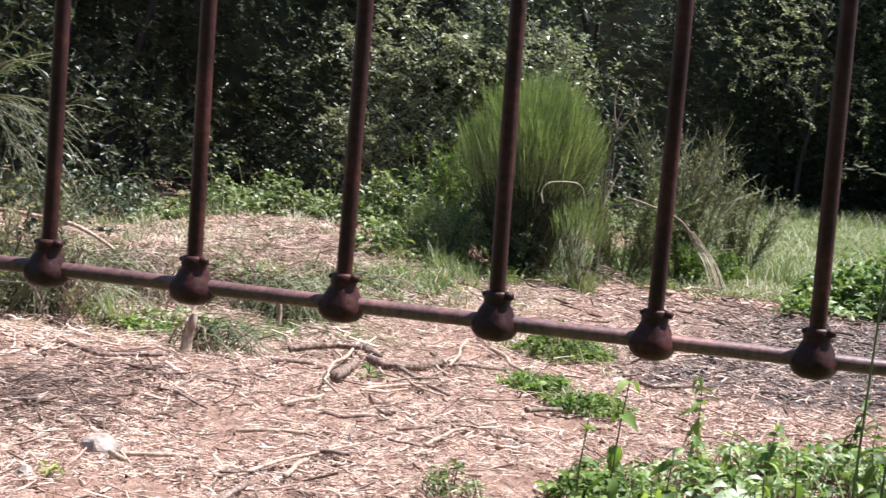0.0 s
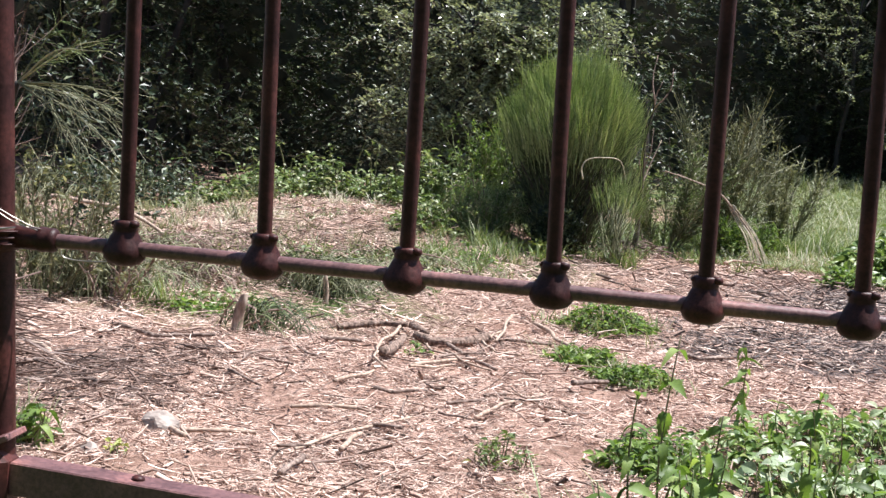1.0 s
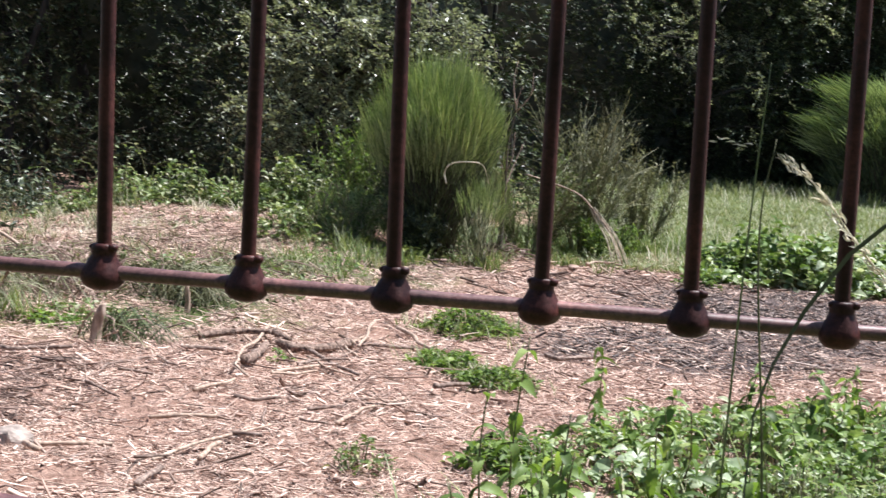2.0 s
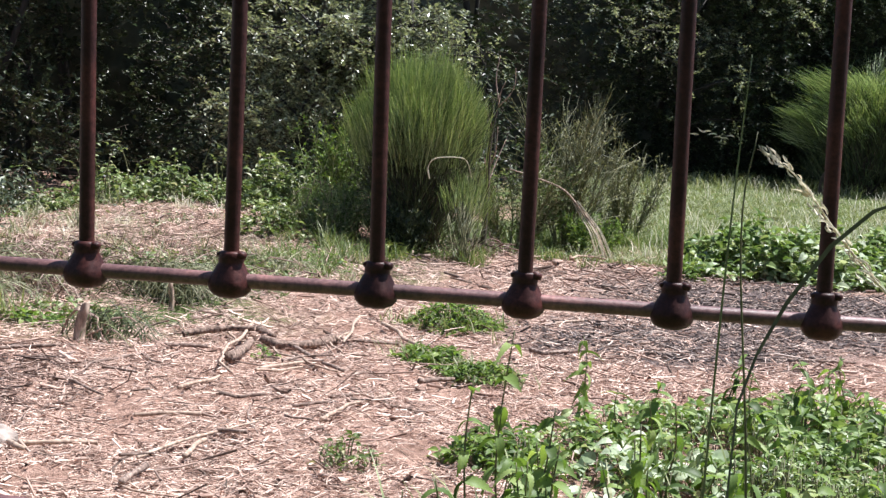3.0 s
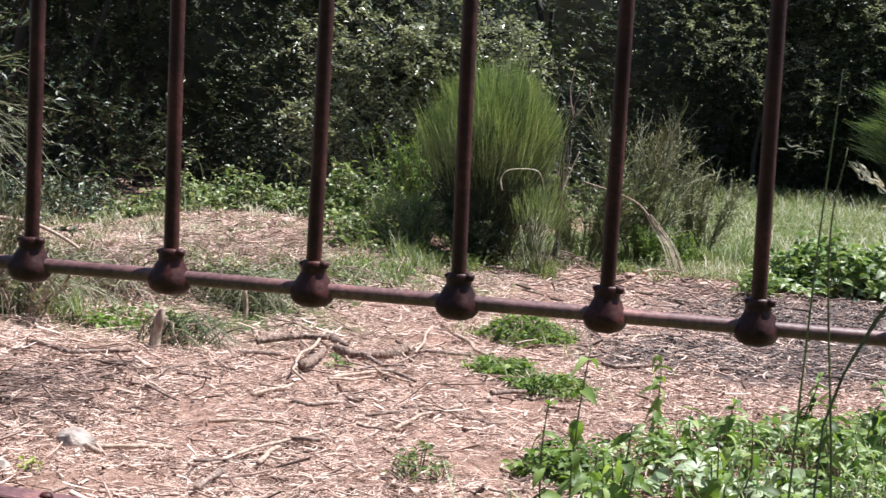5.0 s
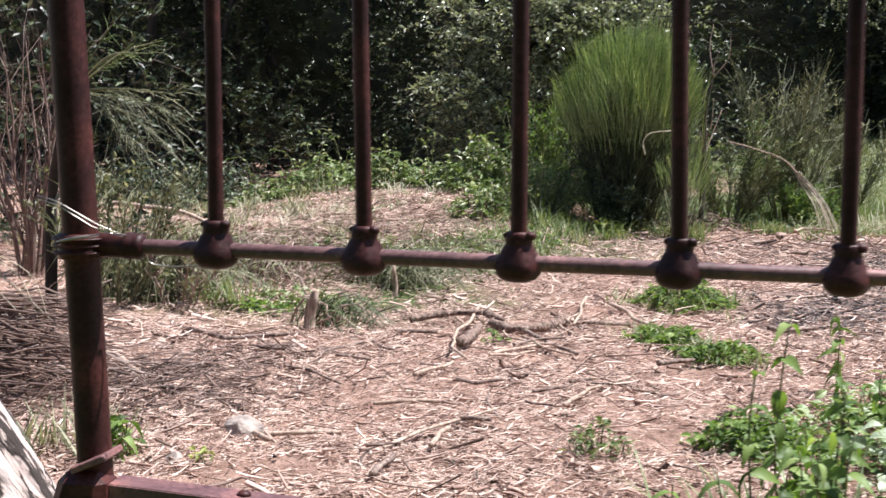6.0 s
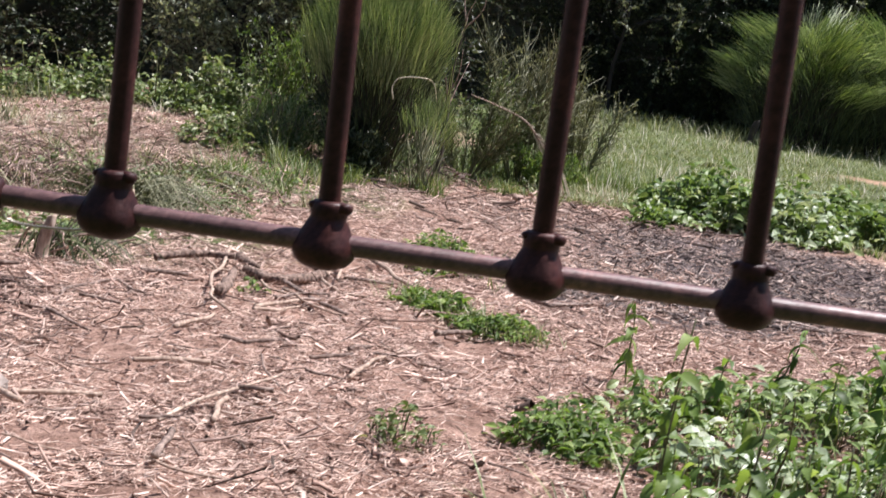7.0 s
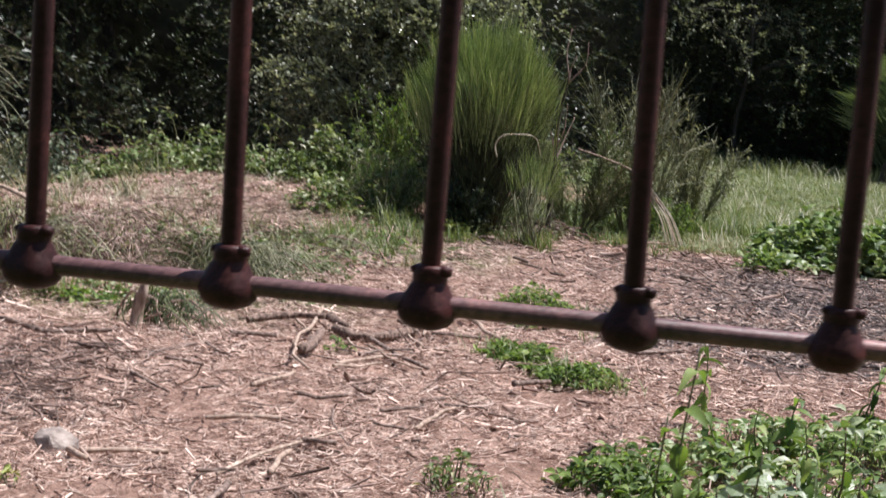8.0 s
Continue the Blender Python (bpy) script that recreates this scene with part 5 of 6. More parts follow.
def sapling(x, y, h, lean, seed, label):
    r = np.random.default_rng(seed)
    t = thing("bare_sapling", on_ground(x, y), label, "sapling")
    p = np.array([(0, 0, -0.04), (lean * 0.2, 0.01, h * 0.35), (lean * 0.5 - 0.015, 0, h * 0.7), (lean, 0.01, h)])
    part("stem", mesh_of("stem", *tube(p, (0.016, 0.013, 0.009, 0.003), 7, 6, 0.08, seed), DARK_BARK), t)
    for k in range(9):
        f = r.uniform(0.8, 2.9)
        b = np.array([np.interp(f, np.arange(4), p[:, c]) for c in range(3)])
        d = np.array([r.normal(0, 0.45), r.normal(0, 0.3), 1.0]) * h * r.uniform(0.12, 0.32)
        part("twig", mesh_of("twig", *tube([b, b + d * 0.5 + r.normal(0, 0.012, 3), b + d], (0.004, 0.003, 0.0012), 5, 4), DRY_TWIG), t, "thin bare grey twig")


sapling(-0.016, 5.9, 0.80, 0.04, 61, "thin dark bare sapling beside the broom")
sapling(-0.10, 6.05, 0.36, -0.02, 62, "thin dark bare sapling beside the broom")


def loose_stem(name, points, r0, r1, mat, label, seed):
    c = np.mean(points, axis=0)
    me = mesh_of(name, *tube([np.array(p) - c for p in points], np.linspace(r0, r1, len(points)), 7, 6, 0.08, seed), mat)
    solid(name, me, label, "branch", place=c)


loose_stem("fallen_branch", [(0.10, 6.0, 0.33), (0.239, 6.0, 0.294), (0.378, 6.0, 0.243), (0.47, 6.0, 0.149), (0.54, 6.0, 0.07), (0.618, 6.0, -0.09)], 0.003, 0.007, PEELED, "pale dead branch leaning on the shrub", 5)
for _i in range(9):
    _d = 0.015 * math.sin(2.4 * _i)
    loose_stem("dead_stalk", [(0.44 + _d, 6.0, 0.19), (0.50 + 1.5 * _d, 5.99, 0.11 + 0.3 * _d), (0.56 + 2.2 * _d, 5.97 + _d, 0.03), (0.62 + 3 * _d, 5.96 + 2 * _d, -0.115)], 0.0015, 0.003, SEED, "pale dead stalk hanging from a leaning branch", 20 + _i)
loose_stem("dead_stalk", [(-0.266, 5.25, 0.291), (-0.277, 5.25, 0.343), (-0.249, 5.25, 0.384), (-0.174, 5.26, 0.397), (-0.106, 5.30, 0.385), (-0.075, 5.36, 0.30)], 0.0036, 0.0012, SEED, "pale curled dead stalk by the broom bush", 6)
loose_stem("fallen_branch", [(-2.12, 3.45, 0.06), (-2.052, 3.45, 0.155), (-1.885, 3.45, 0.153), (-1.741, 3.45, 0.135), (-1.60, 3.47, 0.06), (-1.50, 3.5, -0.06)], 0.010, 0.005, PEELED, "yellowish bent branch lying over the weeds", 7)


def tufts(name, n, region, seed, h, mat, label, width=0.004, lean=0.35, clump=40, joints=4):
    """Grass."""
    r = np.random.default_rng(seed)
    if clump:
        cx, cy = region(r, max(n // clump, 1))
        i = r.integers(0, len(cx), n)
        x, y = cx[i] + r.normal(0, 0.028, n), cy[i] + r.normal(0, 0.028, n)
    else:
        x, y = region(r, n)
    b = np.stack([x, y, rise(x, y) - 0.004], -1)
    a = r.uniform(0, 2 * np.pi, n)
    ln = h * r.uniform(0.45, 1.25, n)
    d = unit(np.stack([np.cos(a) * lean, np.sin(a) * lean, np.ones(n)], -1) + r.normal(0, 0.12, (n, 3)))
    k = np.linspace(0, 1, joints)[None, :, None]
    bow = np.stack([np.cos(a), np.sin(a), -0.5 * np.ones(n)], -1) * (ln * r.uniform(0.05, 0.5, n))[:, None]
    p = b[:, None] + d[:, None] * ln[:, None, None] * k + bow[:, None] * k**2
    side = np.stack([-np.sin(a), np.cos(a), np.zeros(n)], -1)
    w = width * r.uniform(0.6, 1.3, n)[:, None] * (np.array([0.9, 1, 0.7, 0.12]) if joints == 4 else np.array([0.95, 0.9, 0.15]))
    v, f = blades(p, w, side)
    solid(name, mesh_of(name, v, f, mat, False), label, "grass", kind="stuff")


def meadow(r, n):
    y = 5.9 + 7.6 * r.random(n) ** 1.25
    x = 0.55 + 0.12 * np.sin(3 * y) + (0.6 + 0.55 * (y - 5)) * r.random(n)
    bare = ((x - 4.5) / 1.4) ** 2 + ((y - 9.7) / 0.3) ** 2 < 1
    return np.where(bare, 2.0, x), np.where(bare, 9.0, y)


def spot(cx, cy, sx, sy):
    return lambda r, n: (r.normal(cx, sx, n), r.normal(cy, sy, n))


tufts("meadow_grass", 62000, meadow, 71, 0.05, MEADOW, "sunlit rough meadow grass", 0.005, 0.6, 9, 3)
tufts("bank_grass", 520, spot(-0.70, 4.85, 0.13, 0.2), 72, 0.12, GRASS, "green grass at the foot of the bank")
tufts("bank_grass", 1500, spot(-1.7, 5.2, 0.7, 0.4), 73, 0.05, OLIVE, "thin grass on the dry bank")
tufts("weed_grass", 200, spot(-1.15, 2.95, 0.2, 0.12), 74, 0.07, GRASS, "tangled green grass beside the mulch", lean=0.8)
tufts("weed_grass", 900, spot(-2.3, 4.4, 0.5, 0.5), 75, 0.11, OLIVE, "tangled grass at the foot of a bush")
tufts("edge_grass", 900, spot(-0.1, 5.95, 0.3, 0.15), 76, 0.09, GRASS, "sparse grass under the broom bush")
tufts("edge_grass", 1600, spot(0.85, 6.65, 0.3, 0.2), 77, 0.12, GRASS, "sparse grass at the edge of burnt ground")
tufts("weed_grass", 500, spot(-2.2, 5.5, 0.5, 0.4), 79, 0.12, OLIVE, "tufts of grass on the dry bank")
tufts("weed_grass", 500, spot(-0.95, 4.5, 0.3, 0.3), 70, 0.11, OLIVE, "tufts of grass at the foot of the bank")
tufts("edge_grass", 1800, spot(0.1, 6.9, 0.7, 0.35), 68, 0.16, GRASS, "grass behind the broom bush")
tufts("edge_grass", 380, spot(-0.45, 5.5, 0.35, 0.12), 69, 0.10, GRASS, "grass at the foot of the broom bush")
tufts("edge_grass", 2000, spot(1.55, 6.0, 0.45, 0.3), 66, 0.08, GRASS, "rough grass between weeds and burnt ground")
tufts("dry_stalks", 500, spot(-1.7, 5.5, 0.6, 0.4), 64, 0.09, SEED, "pale dead grass standing on the bank", 0.003, 0.7)
tufts("meadow_stalks", 700, meadow, 67, 0.16, SEED, "pale seeding stalks standing in the meadow", 0.004, 0.3, 4)
tufts("meadow_grass", 2600, lambda r, n: (r.uniform(1.0, 5.0, n), r.uniform(11.6, 13.3, n)), 114, 0.15, MEADOW, "taller pale grass at the far edge of the meadow", 0.006, 0.4, 14)
tufts("edge_grass", 180, spot(-0.25, 5.35, 0.22, 0.08), 115, 0.13, GRASS, "green shoots at the foot of the broom")
tufts("edge_grass", 260, spot(-0.62, 5.25, 0.18, 0.1), 116, 0.11, GRASS, "green shoots at the foot of the broom")
tufts("dry_stalks", 40, spot(-0.5, 5.15, 0.35, 0.15), 78, 0.16, MEADOW, "pale dead stalks standing at the foot of the broom", 0.004)


def leafy_patch(name, cx, cy, sx, sy, n, h, leaf, mat, seed, label, template=LEAF10, turn=0.0, wide=0.54):
    """A low mat of leaves on short stalks, sx by sy metres across, with a ragged edge."""
    r = np.random.default_rng(seed)
    a, q = r.uniform(0, 2 * np.pi, n), np.sqrt(r.random(n))
    q = q * (1 + 0.16 * np.sin(3 * a + seed) + 0.12 * np.sin(5 * a + 2 * seed) + r.normal(0, 0.06, n))
    u, w = 0.5 * q * np.cos(a), 0.5 * q * np.sin(a)
    x = cx + u * sx * math.cos(turn) - w * sy * math.sin(turn)
    y = cy + u * sx * math.sin(turn) + w * sy * math.cos(turn)
    lump = 0.62 + 0.38 * np.sin(17 * x + seed) * np.sin(15 * y + 2 * seed)
    top = h * np.clip(1.15 - q**3, 0.25, 1) * lump
    z = rise(x, y) + 0.008 + top * r.random(n) ** 0.6
    c = np.stack([x, y, z], -1)
    a = r.uniform(0, 2 * np.pi, n)
    along = np.stack([np.cos(a), np.sin(a), r.normal(0.1, 0.35, n)], -1)
    up = unit(np.stack([r.normal(0, 0.5, n), r.normal(0, 0.5, n), np.ones(n)], -1))
    ln = leaf * r.uniform(0.5, 1.25, n)
    ob = solid(name, mesh_of(name, *scatter(template, c, along, up, ln, ln * wide), mat, False), label, "weeds", kind="stuff")
    k = n // 3
    foot = np.stack([x[:k], y[:k], rise(x[:k], y[:k]) - 0.004], -1)
    mid = (foot + c[:k]) / 2 + r.normal(0, 0.006, (k, 3))
    part("stalkwork", mesh_of("stalkwork", *strands(np.stack([foot, mid, c[:k]], 1), np.full((k, 3), 0.0012), 3), STEM), ob)
    return ob


leafy_patch("creeping_weed", -0.04, 3.3, 0.33, 0.26, 900, 0.11, 0.024, NETTLE, 81, "low mat of bright green weed on mulch", wide=0.38)
leafy_patch("creeping_weed", -0.08, 2.60, 0.24, 0.16, 620, 0.08, 0.024, NETTLE, 82, "trailing strip of bright green weed on mulch", turn=-0.9, wide=0.38)
leafy_patch("creeping_weed", 0.05, 2.36, 0.28, 0.16, 620, 0.08, 0.024, NETTLE, 80, "trailing strip of bright green weed on mulch", turn=-0.9, wide=0.38)
tufts("weed_grass", 260, spot(-0.04, 3.3, 0.1, 0.07), 118, 0.08, MEADOW, "pale green blades in a mat of weed", 0.005, 0.5, 10)
tufts("weed_grass", 260, lambda r, n: ((q := r.uniform(0, 1, n)) * 0.26 - 0.14 + r.normal(0, 0.02, n), 2.68 - 0.42 * q), 119, 0.07, MEADOW, "pale green blades in a strip of weed", 0.004, 0.5, 10)
leafy_patch("small_weed", -0.52, 2.46, 0.06, 0.06, 30, 0.05, 0.02, NETTLE, 113, "small green sprout among fallen branch wood")
leafy_patch("small_weed", -0.15, 1.29, 0.12, 0.11, 120, 0.07, 0.016, GRASS, 83, "small pale green weed tuft on mulch")
leafy_patch("yellow_weed", -0.80, 1.07, 0.05, 0.04, 18, 0.02, 0.016, YELLOW, 84, "small yellowing sprout on mulch")
leafy_patch("broadleaf_weeds", 1.45, 5.85, 1.0, 0.85, 2400, 0.31, 0.062, COVER, 85, "thick clump of broad pale green leaves at the meadow's edge")
leafy_patch("broadleaf_weeds", 2.2, 6.1, 0.9, 0.7, 1700, 0.27, 0.062, COVER, 86, "thick clump of broad green leaves at the meadow's edge")
leafy_patch("broadleaf_weeds", 1.62, 5.62, 0.7, 0.4, 240, 0.27, 0.058, PALE_LEAF, 208, "pale whitish leaves among green weeds")
leafy_patch("small_weed", 0.92, 5.25, 0.18, 0.16, 150, 0.09, 0.04, NETTLE, 87, "small green weed tuft on burnt ground")
leafy_patch("yellow_weed", -0.42, 5.35, 0.2, 0.14, 110, 0.08, 0.035, YELLOW, 88, "yellow-green leaves at the foot of the broom")
leafy_patch("brambles", -1.9, 6.15, 1.35, 0.6, 2600, 0.22, 0.04, BRAMBLE, 89, "bramble leaves covering the top of the bank")
leafy_patch("brambles", -1.1, 6.1, 0.7, 0.55, 2000, 0.31, 0.04, BRAMBLE, 90, "bushy bramble clump on the bank")
leafy_patch("undergrowth", -2.95, 6.35, 1.15, 1.0, 2600, 0.30, 0.038, HEDGE, 117, "dark evergreen seedlings and ivy behind the bank")
_v, _f = LEAF10
BRAMBLE_LEAF = mesh_of("bramble_leaf", _v * (1, 0.65, 1), [np.array([q for q in _f if len(q) == k]) for k in (3, 4)], BRAMBLE)
_r = np.random.default_rng(66)
for _i in range(16):
    _x, _y = _r.uniform(-2.5, -0.85), _r.uniform(5.95, 6.4)
    _z, _d = float(rise(_x, _y)), _r.normal(0, 0.05)
    _t = thing("bramble_shoot", (_x, _y, _z), "arching bramble shoot with pale leaves on the bank", "bramble", "bramble shoots on the bank")
    _l = np.array([(0, 0, -0.02), (_d * 0.4, -0.02, 0.2), (_d, -0.05, 0.25 + 0.08 * _r.random()), (_d * 2.2, -0.08, 0.25 + 0.05 * _r.random())])
    part("stem", mesh_of("stem", *tube(_l, (0.004, 0.003, 0.002, 0.001), 5, 4), STEM), _t)
    for _k in range(10):
        _f = _r.uniform(0.6, 3.0)
        _n = part("leaf", BRAMBLE_LEAF, _t)
        _n.location = [float(np.interp(_f, np.arange(4), _l[:, _j])) for _j in range(3)]
        _n.rotation_euler = (_r.normal(0, 0.5), _r.normal(0.2, 0.4), _r.uniform(0, 6.28))
        _n.scale = [_r.uniform(0.018, 0.032)] * 3
leafy_patch("broadleaf_weeds", -1.2, 2.95, 0.36, 0.22, 150, 0.05, 0.028, BRAMBLE, 91, "green weeds growing beside the mulch")


leafy_patch("bank_weeds", -1.05, 4.15, 0.9, 0.5, 260, 0.09, 0.026, BRAMBLE, 201, "scattered green weeds at the foot of the bank")
leafy_patch("bank_weeds", -1.6, 4.6, 0.7, 0.5, 260, 0.07, 0.022, OLIVE, 202, "dry olive weeds on the slope of the bank")
leafy_patch("bank_weeds", -0.75, 4.75, 0.45, 0.4, 240, 0.11, 0.022, NETTLE, 203, "fresh green weeds at the foot of the bank")
leafy_patch("bank_weeds", -1.15, 3.55, 0.5, 0.3, 150, 0.12, 0.026, BRAMBLE, 204, "dark green weeds behind the stake")
leafy_patch("bank_weeds", -0.22, 5.55, 0.4, 0.2, 200, 0.10, 0.022, BRAMBLE, 205, "small weeds under the broom bush")
leafy_patch("bank_weeds", 0.40, 6.15, 0.5, 0.2, 260, 0.10, 0.024, BRAMBLE, 206, "small weeds at the edge of the mulch")
leafy_patch("bank_weeds", -1.24, 2.78, 0.16, 0.12, 110, 0.07, 0.028, NETTLE, 211, "fresh green weed clump beside the stake")
tufts("weed_grass", 140, spot(-1.42, 2.82, 0.06, 0.05), 212, 0.11, GRASS, "small tuft of green grass beside the scrub")
leafy_patch("bank_weeds", -1.05, 3.95, 0.16, 0.12, 90, 0.08, 0.03, NETTLE, 209, "fresh green weed clump on the slope of the bank")
leafy_patch("brambles", -0.98, 5.45, 0.42, 0.4, 620, 0.16, 0.036, BRAMBLE, 210, "low bramble leaves spilling down the bank")
leafy_patch("bank_weeds", -1.75, 5.5, 1.0, 0.6, 220, 0.05, 0.024, OLIVE, 207, "sparse weeds growing through the dry bank")


def brush_pile():
    """A heap of thin dead sticks lying much the same way."""
    r = np.random.default_rng(95)
    t = thing("brush_pile", on_ground(-1.42, 1.46), "stacked pile of dead brown brushwood", "brushwood")
    shapes = []
    for i in range(8):
        k = np.linspace(-0.5, 0.5, 5)
        p = np.stack([k, 0.03 * r.normal(size=5), 0.03 * r.normal(size=5)], -1)[None]
        shapes.append(mesh_of("stick", *strands(p, np.array([[0.010, 0.0115, 0.011, 0.009, 0.005]]), 5), BRUSH, True))
    for i in range(290):
        x, y = r.uniform(-0.28, 0.16), r.normal(0, 0.12)
        top = 0.215 * math.exp(-(((x + 0.05) / 0.5) ** 4) - (y / 0.22) ** 2)
        ob = part("stick", shapes[i % 8], t)
        ob.location = (x, y, 0.01 + top * r.random() ** 0.5)
        ob.rotation_euler = (r.uniform(0, 6), r.normal(0.03, 0.09), r.normal(0.1, 0.22))
        ln = min(r.uniform(0.2, 0.5), 0.12 + 2 * (0.20 - x))
        ob.scale = (ln, ln * r.uniform(0.35, 0.8), ln * r.uniform(0.35, 0.8))
    n = 500
    c = np.stack([r.normal(-0.08, 0.15, n), r.normal(0, 0.14, n), np.zeros(n)], -1)
    c[:, 2] = 0.22 * np.exp(-(c[:, 0] / 0.42) ** 2 - (c[:, 1] / 0.2) ** 2) * r.random(n) ** 0.6
    a = r.normal(0.12, 0.4, n)
    d = np.stack([np.cos(a), np.sin(a), r.normal(-0.03, 0.14, n)], -1)
    k = np.linspace(-0.5, 0.5, 4)[None, :, None]
    p = c[:, None] + d[:, None] * r.uniform(0.10, 0.3, n)[:, None, None] * k + r.normal(0, 0.012, (n, 4, 3))
    tagged(part("brushwood", mesh_of("brushwood", *strands(p, r.uniform(0.001, 0.0026, n)[:, None] * np.array([1, 1, 0.8, 0.4]), 4), BRUSH, False), t), kind="stuff")
    for q in range(6):
        x = r.uniform(-0.2, -0.06)
        arc = [(x, 0.02 * q - 0.05, 0.2), (x + 0.03, 0, 0.3 + 0.03 * r.random()), (x + 0.12 + 0.1 * r.random(), -0.02, 0.27), (x + 0.2 + 0.1 * r.random(), -0.03, 0.15)]
        part("dry_stalk", mesh_of("dry_stalk", *tube(arc, (0.0016, 0.0014, 0.0012, 0.0006), 4, 6), SEED), t, "pale arching dead stalk")


brush_pile()


def bark_log():
    v, f = tube([(0, 0, -0.25), (0.006, 0, -0.1), (-0.004, 0.004, 0.1), (0, 0, 0.25)], (0.078, 0.08, 0.078, 0.074), 44, 22, 0.0, 9)
    for i, p in enumerate(v):
        a = math.atan2(p[1], p[0])
        q = Vector((math.cos(a) * 2.6, math.sin(a) * 2.6, p[2] * 5))
        crack = max(0.0, 1 - abs(noise.noise(q)) * 6)
        flake = noise.noise(q * 3.1)
        v[i] = p * np.array([1 + 0.07 * flake - 0.2 * crack, 1 + 0.07 * flake - 0.2 * crack, 1])
    ob = solid("bark_log", mesh_of("bark_log", v, f, PALE_BARK), "weathered log with pale flaking bark", "log")
    ob.matrix_world = look((-0.97, 0.60, 0.075), (-0.97 - 0.66, 0.60 + 0.1, 0.075 + 0.75)) 


bark_log()


# ---- plants close to the bedstead ----
def nettle_leaf(bend, seed):
    v, f = LEAF_TOOTHED
    v = v.copy()
    v[:, 1] *= 0.5
    v[:, 2] -= bend * v[:, 0] ** 2
    groups = [[q for q in f if len(q) == k] for k in (3, 4)]
    return mesh_of("leaf", v, [np.array(g) for g in groups], NETTLE)


NETTLE_LEAVES = [nettle_leaf(b, 0) for b in (0.05, 0.25, 0.45, 0.7)]


def nettle(x, y, h, seed, label, lean=(0, 0), pairs=6, big=0.06, start=0.15):
    r = np.random.default_rng(seed)
    t = thing("nettle", on_ground(x, y), label, "weed", "tall weeds by the bedstead")
    top = np.array([lean[0], lean[1], h])
    line = np.array([top * f + np.array([0.008 * math.sin(5 * f + seed), 0, 0]) for f in np.linspace(0, 1, 5)])
    line[0, 2] = -0.02
    part("stem", mesh_of("stem", *tube(line, np.linspace(0.0024, 0.001, 5), 6, 4), STEM), t, "reddish green stem")
    a0 = r.uniform(0, 3.14)
    for k in range(pairs):
        f = start + (1 - start) * (k + 0.5) / pairs
        p = np.array([np.interp(f, np.linspace(0, 1, 5), line[:, c]) for c in range(3)])
        for s in (0, 1):
            a = a0 + k * 1.57 + s * 3.14 + r.normal(0, 0.25)
            lf = part("leaf", NETTLE_LEAVES[r.integers(0, 4)], t)
            sc = big * (1.1 - 0.7 * f) * r.uniform(0.65, 1.4) + 0.012
            lf.scale = (sc, sc, sc)
            lf.location = p
            lf.rotation_euler = (r.normal(0, 0.35), r.normal(0.1, 0.4) + 0.45 * (f < 0.75), a)


TALL = "tall nettle with a dark stem and toothed leaves"
LOW = "leafy green nettle growing beside the bedstead"
nettle(0.085, 0.47, 0.33, 1, TALL, (0.0, 0.02), 7, 0.042, 0.2)
nettle(0.125, 0.66, 0.37, 2, TALL, (0.0, 0.02), 7, 0.042, 0.2)
nettle(0.17, 0.52, 0.29, 3, TALL, (0.01, 0.02), 7, 0.042, 0.2)
nettle(0.29, 0.60, 0.27, 4, TALL, (0.01, 0.0), 7, 0.045, 0.15)
nettle(0.46, 0.62, 0.26, 5, TALL, (-0.01, 0.02), 7, 0.045, 0.15)
nettle(0.07, 0.50, 0.20, 6, LOW, (-0.02, 0.0), 4, 0.07, 0.3)
_r = np.random.default_rng(99)
for _i in range(10):
    nettle(0.09 + 0.15 * _r.random(), 0.40 + 0.35 * _r.random(), 0.16 + 0.10 * _r.random(), 400 + _i, LOW, tuple(_r.normal(0, 0.02, 2)), 7, 0.042, 0.12)
for _i in range(34):
    nettle(0.13 + 0.60 * _r.random(), 0.42 + 0.42 * _r.random(), 0.14 + 0.11 * _r.random(), 100 + _i, LOW, tuple(_r.normal(0, 0.02, 2)), 6, 0.044, 0.12)
for _i in range(30):
    nettle(0.32 + 1.0 * _r.random(), 1.2 + 0.95 * _r.random(), 0.10 + 0.09 * _r.random(), 200 + _i, LOW, tuple(_r.normal(0, 0.03, 2)), 6, 0.046, 0.2)
nettle(-0.018, 0.71, 0.13, 60, "small seedling with broad leaves on mulch", (0, 0), 3, 0.045, 0.2)
nettle(-0.955, 1.06, 0.085, 61, "young bramble shoot growing behind the post", (0.02, 0), 3, 0.05)
leafy_patch("small_weed", -0.97, 1.10, 0.055, 0.09, 34, 0.11, 0.034, NETTLE, 94, "low green shoots growing behind the bed post")
tufts("weed_grass", 260, spot(-1.08, 1.0, 0.06, 0.10), 96, 0.10, OLIVE, "thin green grass beside the brush pile")
leafy_patch("bushy_weed", 0.12, 1.42, 0.20, 0.2, 560, 0.10, 0.022, NETTLE, 93, "bushy green weed at the edge of the mulch")
leafy_patch("ground_cover", 0.44, 0.66, 0.7, 0.4, 900, 0.13, 0.026, NETTLE, 98, "dense young leaves between nettle stems")
leafy_patch("ground_cover", 0.45, 1.32, 0.4, 0.35, 190, 0.10, 0.032, PALE_LEAF, 110, "whitish green round leaves among taller weeds", wide=0.8)
leafy_patch("ground_cover", 0.75, 1.15, 0.5, 0.4, 1700, 0.13, 0.016, COVER, 111, "feathery small green leaves beside the bedstead", wide=0.4)
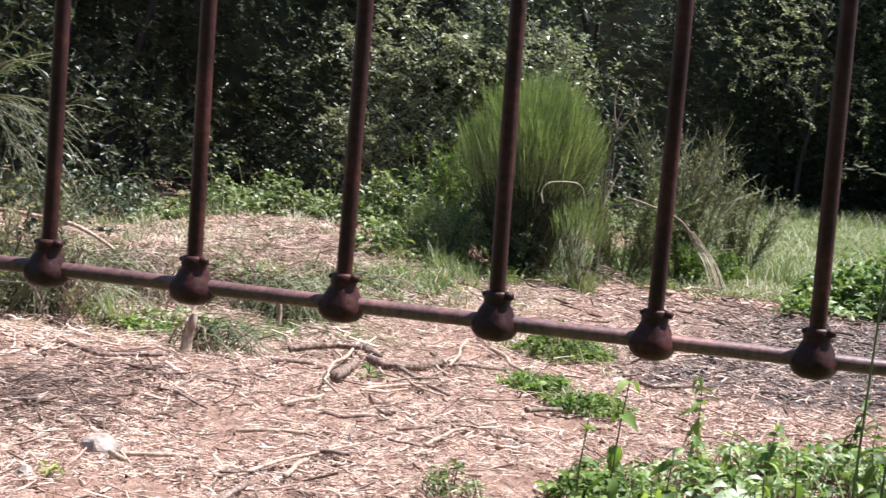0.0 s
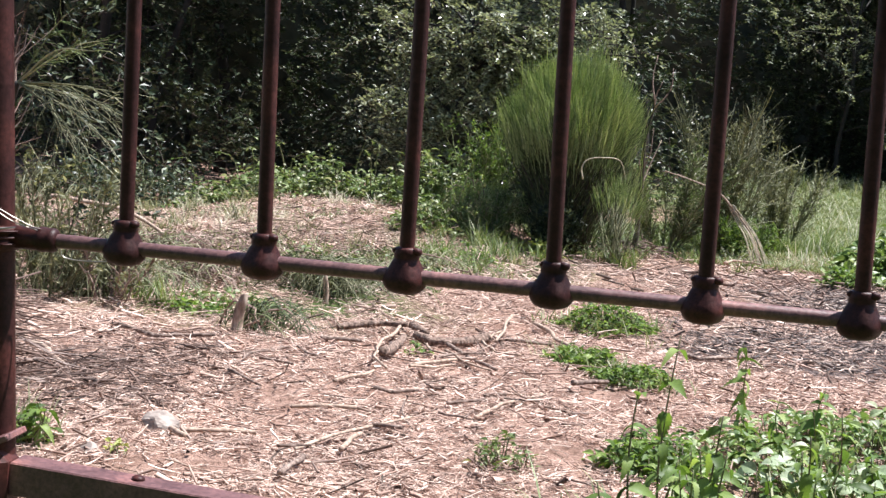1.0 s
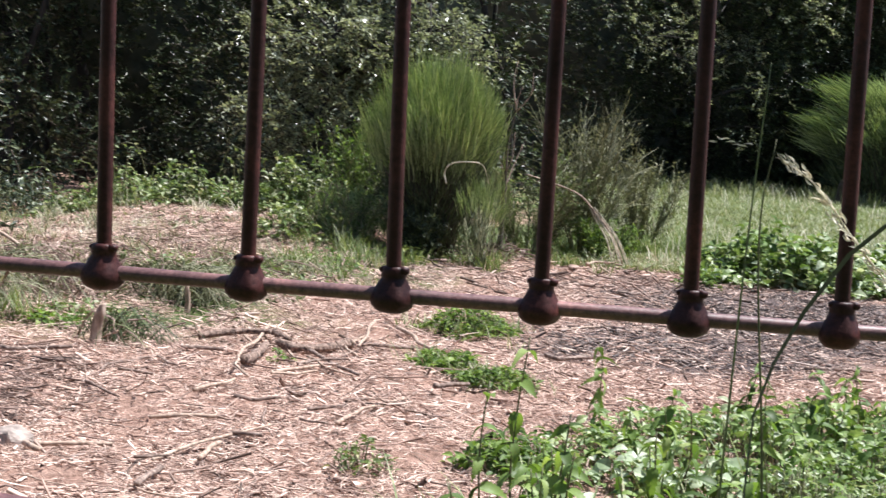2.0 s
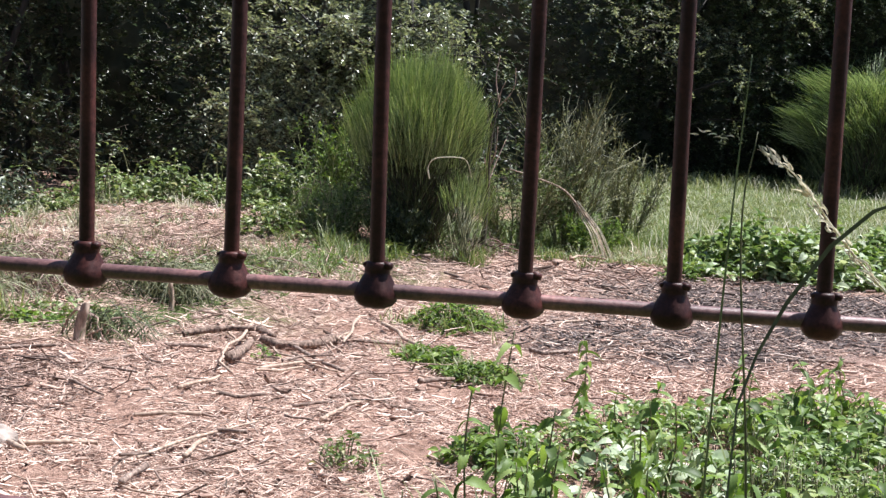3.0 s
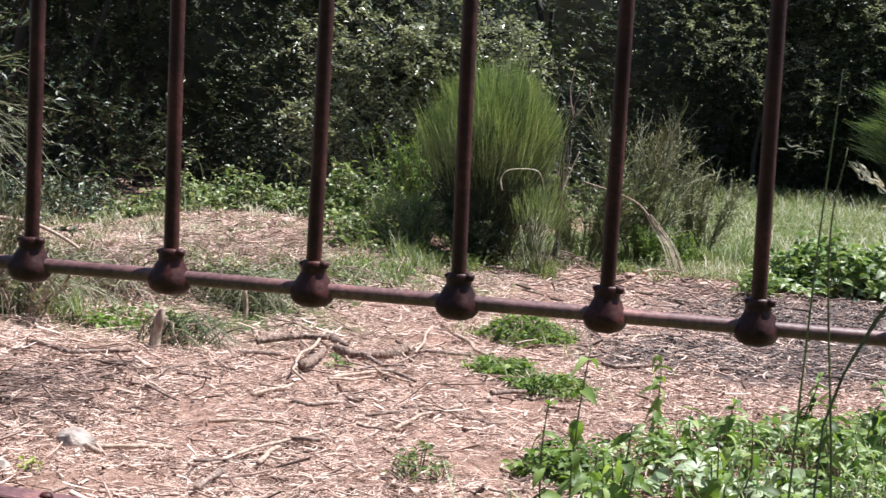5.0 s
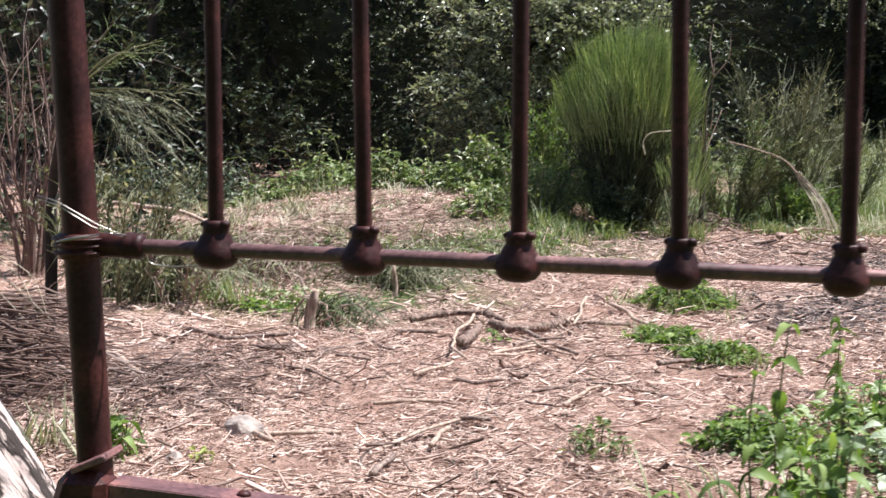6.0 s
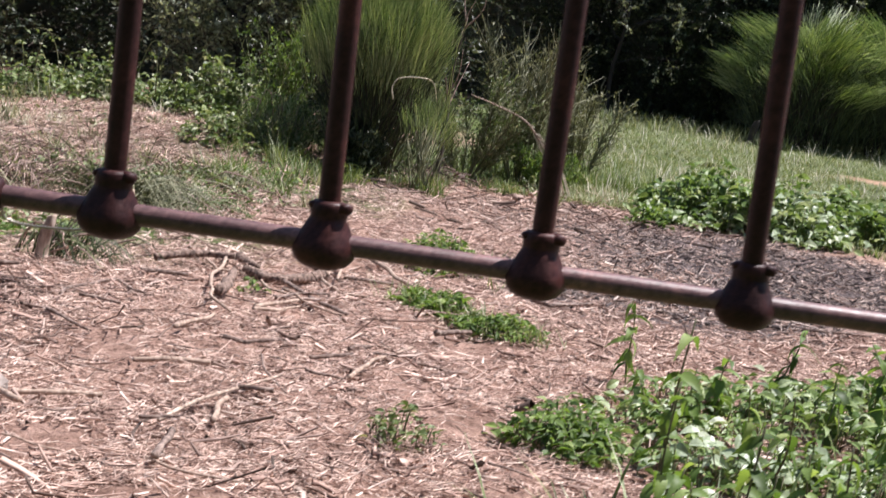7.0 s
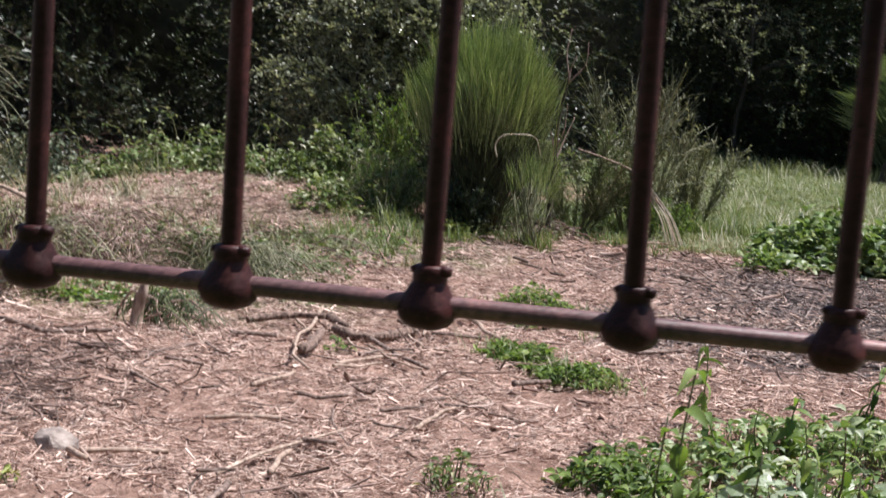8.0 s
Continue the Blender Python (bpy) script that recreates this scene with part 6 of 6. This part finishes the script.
tufts("weed_grass", 260, spot(0.40, 0.8, 0.2, 0.25), 112, 0.16, GRASS, "green grass blades among nettles", 0.005, 0.4, 12)
leafy_patch("ground_cover", 0.85, 1.65, 1.25, 1.05, 4200, 0.12, 0.031, COVER, 92, "dense mat of broad green leaves beside the bedstead")


def seed_grass():
    """Tall flowering grass standing in front of the bedstead."""
    t = thing("flowering_grass", on_ground(0.30, -0.1), "tall grass with a pale drooping seed head", "grass")
    z0 = float(rise(0.3, -0.1))
    for x0, x1, zt, y in ((-0.02, -0.012, 0.66, 0.0), (0.02, 0.0, 0.60, 0.015)):
        p = [(x0, y, -0.02), (x0 + 0.004, y, 0.3), (x1, y, 0.55), (x1 + 0.006, y, zt - z0 + 0.02)]
        part("stalk", mesh_of("stalk", *tube(p, (0.0014, 0.0012, 0.0009, 0.0004), 6, 6), STEM), t)
    arch = np.array([(0.20, 0, 0.428), (0.125, 0, 0.508), (0.10, 0, 0.533), (0.07, 0, 0.566), (0.04, 0, 0.603), (0.008, 0, 0.625)])
    part("seed_stalk", mesh_of("seed_stalk", *tube(arch, (0.0013, 0.0012, 0.001, 0.0009, 0.0007, 0.0005), 5, 5), SEED), t)
    r = np.random.default_rng(7)
    n = 84
    f = r.uniform(1.6, 5.0, n)
    c = np.stack([np.interp(f, np.arange(6), arch[:, k]) for k in range(3)], -1) + r.normal(0, 0.0024, (n, 3))
    d = unit(np.array([-0.7, 0, 0.62]) + r.normal(0, 0.24, (n, 3)))
    part("seed_head", mesh_of("seed_head", *scatter(LEAF10, c, d, rand_dirs(r, n, 0.3), r.uniform(0.008, 0.012, n), 0.0022), SEED), t, "pale straw-coloured spikelets")
    n = 7
    c = np.stack([np.linspace(-0.042, -0.014, n), np.zeros(n), 0.634 + 0.003 * np.sin(np.arange(n))], -1)
    part("seed_head", mesh_of("seed_head", *scatter(LEAF10, c, np.tile([-1.0, 0, 0.1], (n, 1)) + r.normal(0, 0.2, (n, 3)), rand_dirs(r, n, 0.5), 0.008, 0.0018), SEED), t, "pale straw-coloured spikelets")
    p = np.array([[(0.0, -0.005, 0.0), (0.0, -0.01, 0.25), (0.004, -0.01, 0.42), (0.016, -0.01, 0.463), (0.036, -0.01, 0.506), (0.066, -0.01, 0.553), (0.097, -0.01, 0.583), (0.15, -0.01, 0.605)]])
    w = np.array([[0.002, 0.0022, 0.0025, 0.003, 0.004, 0.0042, 0.0038, 0.0012]])
    part("blade", mesh_of("blade", *blades(p, w, unit(np.array([[0.75, 0.35, -0.5]]))), BLADE), t, "long green blade")


seed_grass()
